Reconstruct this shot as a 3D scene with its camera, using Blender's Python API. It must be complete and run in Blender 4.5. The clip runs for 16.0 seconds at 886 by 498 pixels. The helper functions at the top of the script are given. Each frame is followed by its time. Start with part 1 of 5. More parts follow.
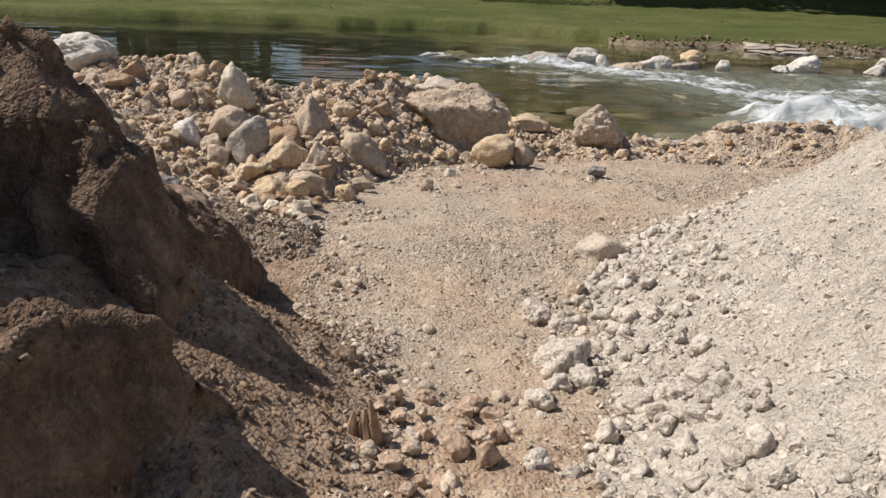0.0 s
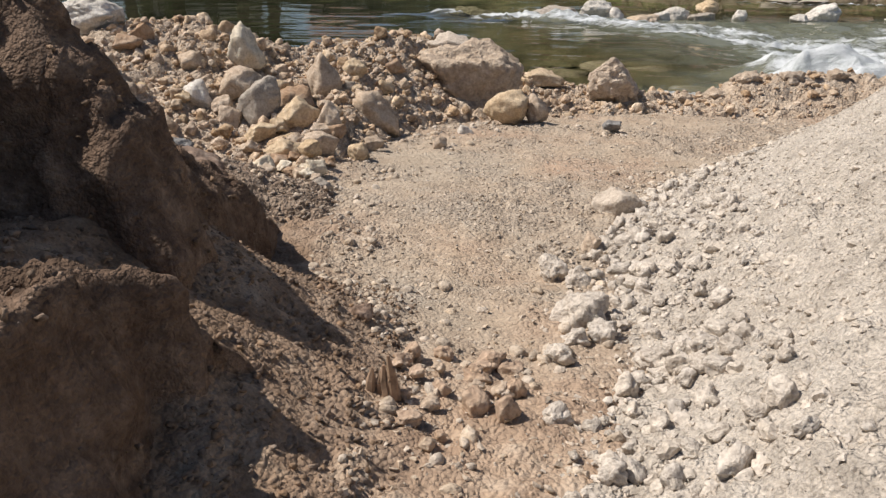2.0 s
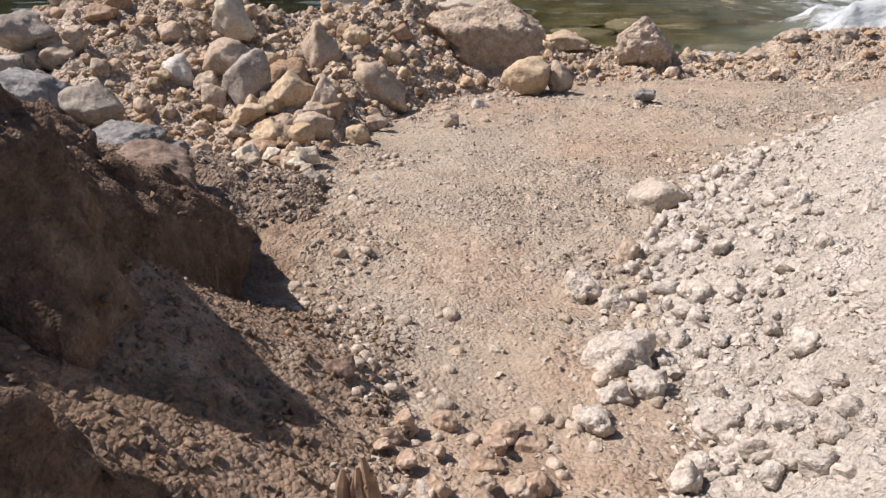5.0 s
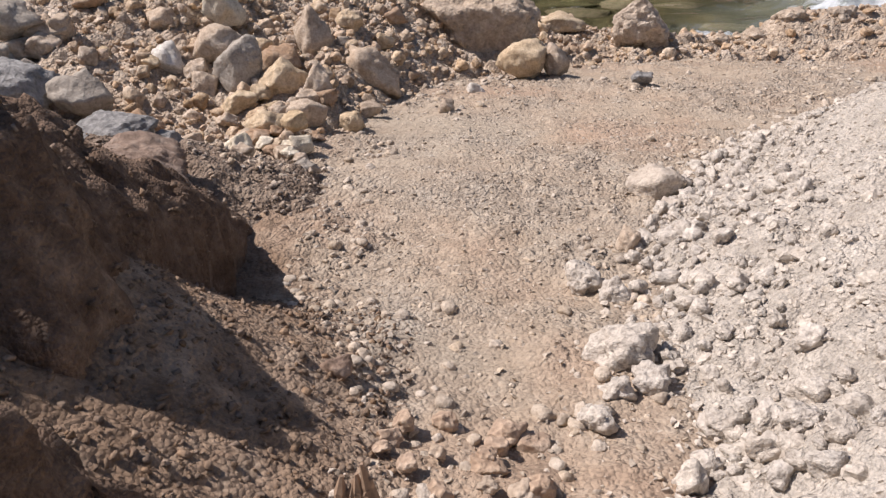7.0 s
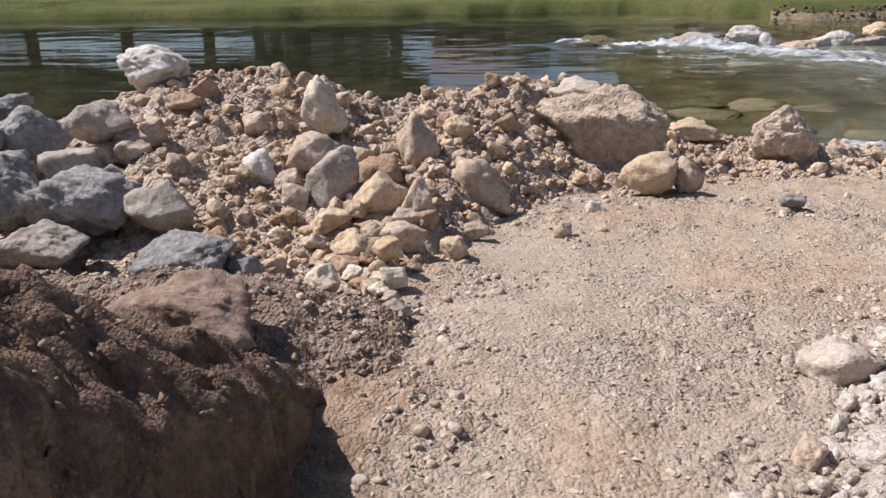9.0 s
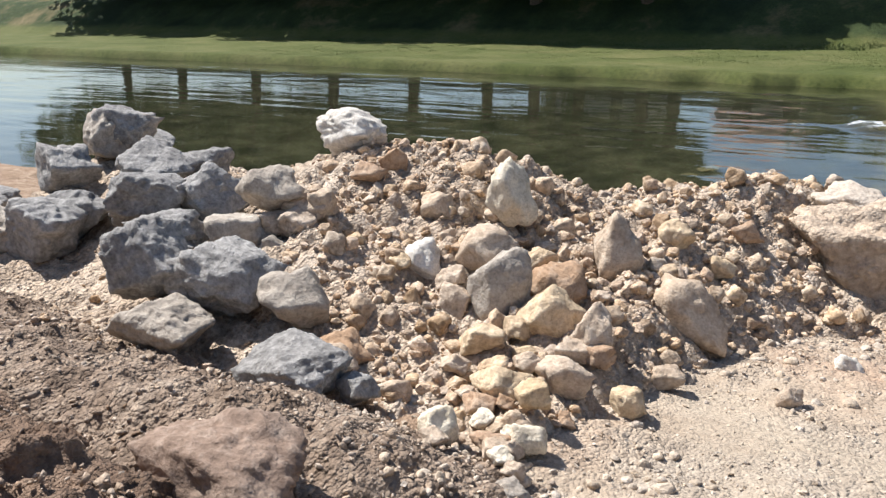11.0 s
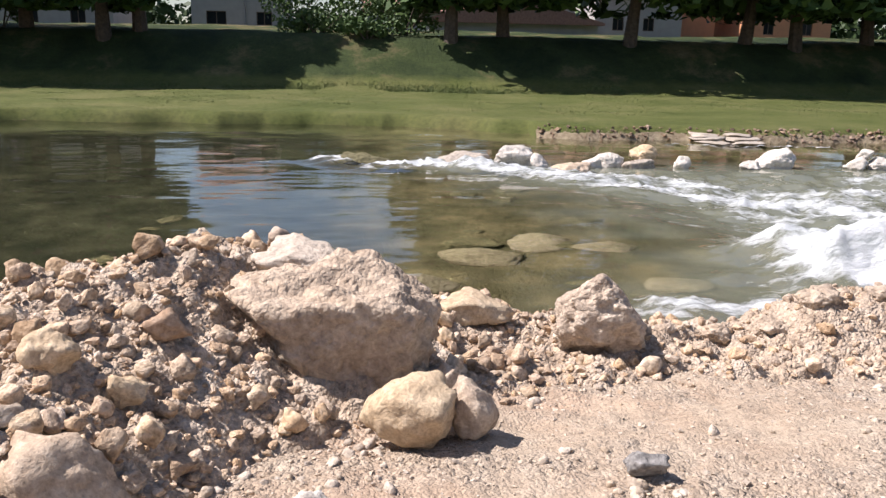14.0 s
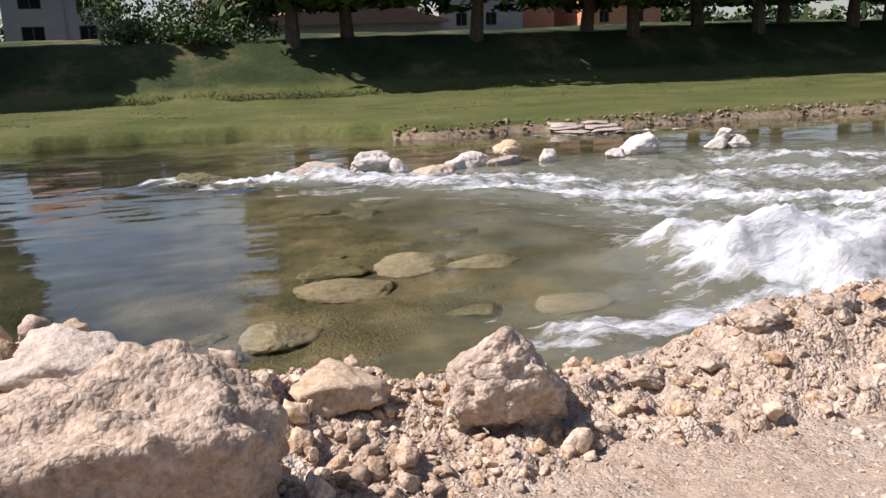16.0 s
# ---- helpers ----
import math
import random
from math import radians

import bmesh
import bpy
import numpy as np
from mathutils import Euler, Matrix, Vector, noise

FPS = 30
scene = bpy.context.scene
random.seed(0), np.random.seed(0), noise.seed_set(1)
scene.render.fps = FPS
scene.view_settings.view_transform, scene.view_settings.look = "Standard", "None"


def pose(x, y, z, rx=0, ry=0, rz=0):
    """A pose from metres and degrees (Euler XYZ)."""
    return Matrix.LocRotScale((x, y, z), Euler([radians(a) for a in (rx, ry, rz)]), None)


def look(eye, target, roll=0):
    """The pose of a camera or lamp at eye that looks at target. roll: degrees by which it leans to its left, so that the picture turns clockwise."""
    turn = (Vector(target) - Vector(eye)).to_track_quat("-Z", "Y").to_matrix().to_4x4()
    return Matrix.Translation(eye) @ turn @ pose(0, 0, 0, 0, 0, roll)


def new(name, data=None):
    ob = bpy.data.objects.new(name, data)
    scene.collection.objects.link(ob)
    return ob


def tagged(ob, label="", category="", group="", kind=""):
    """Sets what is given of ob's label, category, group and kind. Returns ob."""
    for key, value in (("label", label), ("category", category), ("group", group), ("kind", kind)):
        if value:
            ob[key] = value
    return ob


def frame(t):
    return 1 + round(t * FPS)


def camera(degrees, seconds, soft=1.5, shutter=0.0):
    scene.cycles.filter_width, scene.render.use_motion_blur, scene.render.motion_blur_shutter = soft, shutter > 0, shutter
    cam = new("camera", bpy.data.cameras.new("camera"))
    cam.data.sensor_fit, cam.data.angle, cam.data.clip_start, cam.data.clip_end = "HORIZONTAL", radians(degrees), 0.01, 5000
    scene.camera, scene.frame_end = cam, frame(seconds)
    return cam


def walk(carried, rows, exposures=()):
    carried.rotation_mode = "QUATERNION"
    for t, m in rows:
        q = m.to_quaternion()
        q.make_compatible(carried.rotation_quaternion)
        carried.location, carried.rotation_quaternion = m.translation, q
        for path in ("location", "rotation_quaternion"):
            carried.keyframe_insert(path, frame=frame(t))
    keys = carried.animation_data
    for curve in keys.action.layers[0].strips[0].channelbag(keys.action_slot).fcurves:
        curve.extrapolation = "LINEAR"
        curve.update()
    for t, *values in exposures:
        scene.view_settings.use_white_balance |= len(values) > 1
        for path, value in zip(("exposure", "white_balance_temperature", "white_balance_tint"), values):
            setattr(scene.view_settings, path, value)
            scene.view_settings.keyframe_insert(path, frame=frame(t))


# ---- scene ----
cam = camera(57.9, 16.0, soft=1.4)
PATH = [
    (0, (0.055, -0.225, 1.52), (0.036, 1.654, 0.835), 1.9),
    (0.5, (0.078, -0.232, 1.517), (0.012, 1.64, 0.814), 1.0),
    (1, (0.057, -0.21, 1.501), (0.005, 1.647, 0.763), 0.4),
    (1.5, (0.056, -0.205, 1.493), (-0.011, 1.644, 0.733), 0.4),
    (2, (0.05, -0.201, 1.492), (-0.002, 1.641, 0.714), 0.5),
    (2.5, (0.04, -0.191, 1.491), (-0.009, 1.646, 0.703), 0.6),
    (3, (0.081, -0.167, 1.465), (0.01, 1.653, 0.638), 0.3),
    (3.5, (0.134, -0.088, 1.387), (-0.027, 1.701, 0.508), 0.5),
    (4, (0.148, 0.111, 1.407), (-0.059, 1.922, 0.584), -1.6),
    (4.5, (0.094, 0.465, 1.403), (-0.059, 2.293, 0.605), -2.5),
    (4.7, (0.096, 0.549, 1.414), (-0.01, 2.351, 0.552), -1.0),
    (6.8, (0.136, 0.674, 1.447), (0.01, 2.464, 0.563), -1.8),
    (7, (0.092, 0.673, 1.44), (-0.005, 2.451, 0.529), -1.6),
    (7.5, (0.073, 0.786, 1.424), (-0.089, 2.557, 0.509), -2.8),
    (8, (0.092, 0.983, 1.445), (-0.059, 2.761, 0.542), -3.1),
    (8.5, (0.013, 1.243, 1.413), (-0.184, 3.032, 0.54), -2.8),
    (9, (-0.018, 1.555, 1.46), (-0.37, 3.386, 0.738), -1.9),
    (9.5, (0.035, 1.846, 1.47), (-0.441, 3.615, 0.666), -2.0),
    (9.7, (0.067, 1.968, 1.486), (-0.601, 3.704, 0.751), -1.3),
    (11.8, (0.141, 3.13, 1.458), (-0.836, 4.778, 0.883), -0.2),
    (12, (0.14, 3.228, 1.436), (-0.716, 4.917, 0.792), -1.6),
    (12.5, (0.085, 3.578, 1.414), (-0.443, 5.387, 0.744), -2.4),
    (13, (0.07, 3.881, 1.415), (-0.165, 5.769, 0.798), -2.3),
    (13.5, (0.143, 4.188, 1.323), (0.087, 6.142, 0.901), 2.6),
    (14, (0.272, 4.558, 1.292), (0.457, 6.491, 0.814), 1.2),
    (14.5, (0.364, 4.946, 1.249), (0.733, 6.854, 0.774), -0.2),
    (15, (0.44, 5.301, 1.227), (0.723, 7.23, 0.784), 0.3),
    (15.5, (0.482, 5.636, 1.203), (0.858, 7.545, 0.74), -1.9),
    (16, (0.532, 5.964, 1.219), (1.044, 7.837, 0.742), -2.1),
]
walk(cam, [(t, look(eye, target, roll)) for t, eye, target, roll in PATH],
     [(0, 0.19, 6500, 11), (3.2, 0.20, 6500, 12), (4.6, 0.28, 6350, 16), (8.2, 0.24, 6250, 17), (9.7, 0.50, 6050, 14), (11.8, 0.93, 6200, 9), (12.8, 0.90, 6300, 10), (14.0, 0.80, 6300, 18), (16, 0.58, 6320, 21)])

# ---- world, sun, exposure ----
SUN_TO = Vector((-0.86, 0.10, 1.12)).normalized()
world = bpy.data.worlds.new("world")
scene.world = world
world.use_nodes = True
sky = world.node_tree.nodes.new("ShaderNodeTexSky")
sky.sky_type, sky.sun_disc = "NISHITA", False
sky.sun_elevation = math.asin(SUN_TO.z)
sky.sun_rotation = math.atan2(SUN_TO.x, SUN_TO.y)
back = world.node_tree.nodes["Background"]
back.inputs["Strength"].default_value = 0.073
world.node_tree.links.new(sky.outputs[0], back.inputs[0])
sun = new("sun", bpy.data.lights.new("sun", "SUN"))
sun.data.energy, sun.data.angle, sun.data.color = 5.0, radians(0.53), (1.0, 0.95, 0.88)
sun.matrix_world = look(SUN_TO * 60, (0, 0, 0))


# ---- numeric noise ----
def lattice(ix, iy, iz, seed):
    h = (ix * 374761393 + iy * 668265263 + iz * 1274126177 + seed * 974634777) & 0xFFFFFFFF
    h = ((h ^ (h >> 13)) * 1103515245) & 0xFFFFFFFF
    h = ((h ^ (h >> 16)) * 2654435761) & 0xFFFFFFFF
    return ((h ^ (h >> 15)) & 0xFFFFFF) / 8388607.5 - 1.0


def vnoise(x, y, z=0.0, seed=0):
    x, y, z = np.broadcast_arrays(np.asarray(x, float), np.asarray(y, float), np.asarray(z, float))
    fx, fy, fz = np.floor(x), np.floor(y), np.floor(z)
    u, v, w = x - fx, y - fy, z - fz
    ix, iy, iz = fx.astype(np.int64), fy.astype(np.int64), fz.astype(np.int64)
    u, v, w = (q * q * q * (q * (q * 6 - 15) + 10) for q in (u, v, w))
    out = 0.0
    for dx in (0, 1):
        for dy in (0, 1):
            for dz in (0, 1):
                wt = (u if dx else 1 - u) * (v if dy else 1 - v) * (w if dz else 1 - w)
                out = out + wt * lattice(ix + dx, iy + dy, iz + dz, seed)
    return out


def fbm(x, y, z=0.0, octaves=4, seed=0, gain=0.5):
    total, amp = 0.0, 1.0
    for k in range(octaves):
        f = 2.03 ** k
        total = total + amp * vnoise(np.asarray(x) * f + 7.3 * k, np.asarray(y) * f - 3.1 * k, np.asarray(z) * f + 1.7 * k, seed + k)
        amp *= gain
    return total


def domes(x, y, cell, seed, tall=0.6):
    """Packed rounded lumps of uneven size, about one to a cell: their height over the plain."""
    x, y = np.broadcast_arrays(np.asarray(x, float), np.asarray(y, float))
    gx, gy = np.floor(x / cell).astype(np.int64), np.floor(y / cell).astype(np.int64)
    best = np.zeros(x.shape)
    for dx in (-1, 0, 1):
        for dy in (-1, 0, 1):
            ix, iy = gx + dx, gy + dy
            px = (ix + 0.5 + 0.42 * lattice(ix, iy, 0, seed)) * cell
            py = (iy + 0.5 + 0.42 * lattice(ix, iy, 0, seed + 1)) * cell
            r = cell * (0.3 + 0.4 * np.abs(lattice(ix, iy, 0, seed + 2)))
            best = np.maximum(best, np.sqrt(np.clip(1 - ((x - px) ** 2 + (y - py) ** 2) / r ** 2, 0, 1)) * r * tall)
    return best


def sstep(a, b, x):
    q = np.clip((np.asarray(x, float) - a) / (b - a), 0, 1)
    return q * q * (3 - 2 * q)


# ---- materials ----
def shader(name):
    m = bpy.data.materials.new(name)
    m.use_nodes = True
    nt = m.node_tree
    return m, nt, nt.nodes["Principled BSDF"]


def ramp(nt, src, stops):
    r = nt.nodes.new("ShaderNodeValToRGB")
    e = r.color_ramp.elements
    while len(e) < len(stops):
        e.new(0.5)
    for el, (p, c) in zip(e, stops):
        el.position, el.color = p, (*c, 1)
    nt.links.new(src, r.inputs[0])
    return r.outputs[0]


def noise_tex(nt, vec, scale, detail=5, rough=0.55):
    n = nt.nodes.new("ShaderNodeTexNoise")
    n.inputs["Scale"].default_value, n.inputs["Detail"].default_value, n.inputs["Roughness"].default_value = scale, detail, rough
    nt.links.new(vec, n.inputs["Vector"])
    return n.outputs["Fac"]


def mix(nt, fac, a, b, mode="MIX"):
    n = nt.nodes.new("ShaderNodeMix")
    n.data_type, n.blend_type = "RGBA", mode
    for sock, val in ((n.inputs[0], fac), (n.inputs[6], a), (n.inputs[7], b)):
        if isinstance(val, (int, float)):
            sock.default_value = val
        elif isinstance(val, tuple):
            sock.default_value = (*val, 1)
        else:
            nt.links.new(val, sock)
    return n.outputs[2]


def math_node(nt, op, a, b=0.0):
    n = nt.nodes.new("ShaderNodeMath")
    n.operation = op
    for sock, val in zip(n.inputs, (a, b)):
        if isinstance(val, (int, float)):
            sock.default_value = val
        else:
            nt.links.new(val, sock)
    return n.outputs[0]


def relief(nt, bsdf, heights, strength=0.5, dist=0.01):
    total = None
    for h, k in heights:
        s = math_node(nt, "MULTIPLY", h, k)
        total = s if total is None else math_node(nt, "ADD", total, s)
    b = nt.nodes.new("ShaderNodeBump")
    b.inputs["Strength"].default_value, b.inputs["Distance"].default_value = strength, dist
    nt.links.new(total, b.inputs["Height"])
    nt.links.new(b.outputs[0], bsdf.inputs["Normal"])


def crumb_tex(nt, vec, scale):
    """Packed crumbs: their dome heights, and a tone for each."""
    warp = nt.nodes.new("ShaderNodeTexNoise")
    warp.inputs["Scale"].default_value, warp.inputs["Detail"].default_value = scale * 0.8, 2
    nt.links.new(vec, warp.inputs["Vector"])
    add = nt.nodes.new("ShaderNodeVectorMath")
    add.operation = "MULTIPLY_ADD"
    add.inputs[1].default_value = (0.9 / scale,) * 3
    nt.links.new(warp.outputs["Color"], add.inputs[0])
    nt.links.new(vec, add.inputs[2])
    v = nt.nodes.new("ShaderNodeTexVoronoi")
    v.inputs["Scale"].default_value = scale
    v.inputs["Randomness"].default_value = 1.0
    nt.links.new(add.outputs[0], v.inputs["Vector"])
    dome = math_node(nt, "SUBTRACT", 1.0, math_node(nt, "POWER", v.outputs["Distance"], 1.5))
    sep = nt.nodes.new("ShaderNodeSeparateColor")
    nt.links.new(v.outputs["Color"], sep.inputs[0])
    return dome, sep.outputs[0]


def earthy(name, dark, mid, light, scale=3.0, rough=0.92, bump=0.8, spread=0.13, grain=60, dist=0.016, islands=False, crumbs=0, packed_crumbs=1.0, mixed=False):
    """A dusty mineral surface: three tones in broad patches, fine grain, and a shift of tone from piece to piece."""
    m, nt, bsdf = shader(name)
    vec = nt.nodes.new("ShaderNodeTexCoord").outputs["Object"]
    broad = noise_tex(nt, vec, scale, 4)
    fine = noise_tex(nt, vec, grain, 5, 0.65)
    middle = noise_tex(nt, vec, scale * 5, 4, 0.6)
    col = ramp(nt, broad, ((0.30, dark), (0.5, mid), (0.68, light)))
    col = mix(nt, 0.55, col, ramp(nt, middle, ((0.3, tuple(c * 0.72 for c in dark)), (0.5, mid), (0.72, tuple(min(1, c * 1.12) for c in light)))))
    col = mix(nt, 0.8, col, ramp(nt, fine, ((0.3, (0.62, 0.61, 0.6)), (0.5, (1, 1, 1)), (0.7, (1.18, 1.17, 1.15)))), "MULTIPLY")
    extra = ()
    if crumbs:
        big, tone = crumb_tex(nt, vec, crumbs)
        small, tone_small = crumb_tex(nt, vec, crumbs * 2.3)
        col = mix(nt, 0.32, col, ramp(nt, tone, ((0.0, (0.74, 0.73, 0.72)), (0.6, (1, 1, 1)), (1.0, (1.2, 1.19, 1.17)))), "MULTIPLY")
        col = mix(nt, 0.32, col, ramp(nt, tone_small, ((0.0, (0.74, 0.73, 0.72)), (0.6, (1, 1, 1)), (1.0, (1.2, 1.19, 1.17)))), "MULTIPLY")
        extra = ((big, 0.9 * packed_crumbs), (small, 0.6 * packed_crumbs))
    if islands:
        rnd = nt.nodes.new("ShaderNodeNewGeometry").outputs["Random Per Island"]
    else:
        rnd = nt.nodes.new("ShaderNodeObjectInfo").outputs["Random"]
    if mixed:
        kind = math_node(nt, "FRACT", math_node(nt, "MULTIPLY", rnd, 13.7))
        col = mix(nt, 1.0, col, ramp(nt, kind, ((0.0, (1.10, 1.08, 1.04)), (0.3, (1.0, 0.98, 0.95)), (0.5, (0.98, 0.89, 0.78)), (0.62, (0.82, 0.75, 0.68)), (0.78, (1.04, 0.98, 0.91)), (1.0, (0.78, 0.76, 0.76)))), "MULTIPLY")
    hsv = nt.nodes.new("ShaderNodeHueSaturation")
    nt.links.new(math_node(nt, "ADD", math_node(nt, "MULTIPLY", rnd, spread), 1 - spread * 0.5), hsv.inputs["Value"])
    odd = math_node(nt, "FRACT", math_node(nt, "MULTIPLY", rnd, 7.31))
    nt.links.new(math_node(nt, "ADD", math_node(nt, "MULTIPLY", odd, spread * 0.8), 1 - spread * 0.35), hsv.inputs["Saturation"])
    nt.links.new(col, hsv.inputs["Color"])
    nt.links.new(hsv.outputs[0], bsdf.inputs["Base Color"])
    bsdf.inputs["Roughness"].default_value = rough
    bsdf.inputs["Specular IOR Level"].default_value = 0.2
    relief(nt, bsdf, ((middle, 1.2), (fine, 0.5), *extra), bump, dist)
    return m


def plain(name, col, rough=0.7, vary=0.15, scale=8.0, metal=0.0):
    m, nt, bsdf = shader(name)
    vec = nt.nodes.new("ShaderNodeTexCoord").outputs["Object"]
    n = noise_tex(nt, vec, scale, 6)
    c = ramp(nt, n, ((0.3, tuple(k * (1 - vary) for k in col)), (0.7, tuple(min(1, k * (1 + vary)) for k in col))))
    nt.links.new(c, bsdf.inputs["Base Color"])
    bsdf.inputs["Roughness"].default_value, bsdf.inputs["Metallic"].default_value = rough, metal
    relief(nt, bsdf, ((n, 1.0),), 0.2, 0.01)
    return m


ROCK = {
    "white": earthy("white_limestone", (0.42, 0.375, 0.32), (0.575, 0.525, 0.457), (0.69, 0.645, 0.58), 4),
    "cream": earthy("cream_limestone", (0.49, 0.40, 0.28), (0.645, 0.56, 0.43), (0.74, 0.67, 0.545), 4),
    "sand": earthy("sandstone", (0.358, 0.257, 0.155), (0.496, 0.374, 0.242), (0.593, 0.48, 0.339), 4),
    "tan": earthy("tan_rock", (0.317, 0.236, 0.165), (0.455, 0.354, 0.262), (0.573, 0.481, 0.379), 4),
    "ochre": earthy("ochre_rock", (0.273, 0.172, 0.105), (0.378, 0.252, 0.16), (0.46, 0.351, 0.259), 4),
    "brown": earthy("brown_rock", (0.162, 0.111, 0.0819), (0.257, 0.182, 0.136), (0.367, 0.291, 0.232), 4),
    "grey": earthy("grey_limestone", (0.13, 0.122, 0.114), (0.235, 0.222, 0.207), (0.40, 0.38, 0.355), 5, bump=1.0),
    "palegrey": earthy("pale_grey_limestone", (0.17, 0.161, 0.15), (0.29, 0.274, 0.254), (0.43, 0.408, 0.38), 5, bump=1.0),
    "greytan": earthy("grey_tan_rock", (0.235, 0.198, 0.16), (0.36, 0.31, 0.255), (0.47, 0.415, 0.345), 4),
    "heap": earthy("pale_gravel_lump", (0.43, 0.37, 0.305), (0.52, 0.455, 0.385), (0.60, 0.54, 0.465), 6, spread=0.16),
    "clay": earthy("dry_clay_block", (0.31, 0.24, 0.175), (0.44, 0.35, 0.267), (0.54, 0.455, 0.36), 3, bump=0.75, dist=0.022, grain=35, crumbs=16),
    "clod": earthy("dry_clay_clod", (0.31, 0.215, 0.15), (0.42, 0.305, 0.218), (0.51, 0.40, 0.30), 5),
    "pale": earthy("pale_dusty_rock", (0.41, 0.34, 0.27), (0.51, 0.43, 0.348), (0.59, 0.515, 0.425), 5),
    "bedpale": earthy("pale_algae_stone", (0.16, 0.132, 0.08), (0.235, 0.195, 0.125), (0.30, 0.255, 0.17), 3),
    "bed": earthy("algae_covered_stone", (0.07, 0.065, 0.035), (0.13, 0.115, 0.06), (0.21, 0.185, 0.105), 3),
}
M_RUBBLE = earthy("mixed_rubble", (0.317, 0.236, 0.165), (0.466, 0.369, 0.272), (0.595, 0.513, 0.422), 6, spread=0.4, mixed=True)
M_RUBBLE_I = earthy("loose_rubble", (0.359, 0.268, 0.186), (0.508, 0.397, 0.295), (0.626, 0.524, 0.423), 6, spread=0.36, islands=True, mixed=True)
M_HEAP_I = earthy("loose_pale_gravel", (0.44, 0.38, 0.31), (0.55, 0.48, 0.402), (0.63, 0.56, 0.478), 7, spread=0.16, islands=True)
M_SCREE_I = earthy("loose_track_gravel", (0.39, 0.312, 0.232), (0.475, 0.388, 0.30), (0.56, 0.48, 0.395), 7, spread=0.36, islands=True)
M_SOIL = earthy("dark_moist_soil", (0.088, 0.056, 0.037), (0.155, 0.10, 0.067), (0.275, 0.192, 0.134), 2.2, bump=0.85, dist=0.03, grain=38, crumbs=44, packed_crumbs=0.45)
M_SOIL_I = earthy("loose_soil_clods", (0.145, 0.098, 0.065), (0.235, 0.164, 0.113), (0.34, 0.256, 0.187), 4, spread=0.4, islands=True)
M_LOAM = earthy("crumbly_tan_loam", (0.145, 0.10, 0.07), (0.235, 0.172, 0.125), (0.34, 0.27, 0.205), 2.2, bump=0.9, dist=0.03, grain=45, crumbs=24)
M_LOAM_I = earthy("loose_loam_crumbs", (0.25, 0.188, 0.138), (0.36, 0.282, 0.215), (0.47, 0.39, 0.31), 5, spread=0.4, islands=True)
M_HEAP = earthy("pale_gravel_dust", (0.47, 0.405, 0.33), (0.59, 0.515, 0.43), (0.67, 0.597, 0.51), 1.6, bump=1.0, dist=0.024, grain=80, crumbs=34)
M_BERM = earthy("rubble_fines", (0.306, 0.225, 0.159), (0.444, 0.348, 0.257), (0.552, 0.46, 0.368), 2.0, bump=0.9, dist=0.03, grain=40, crumbs=22)


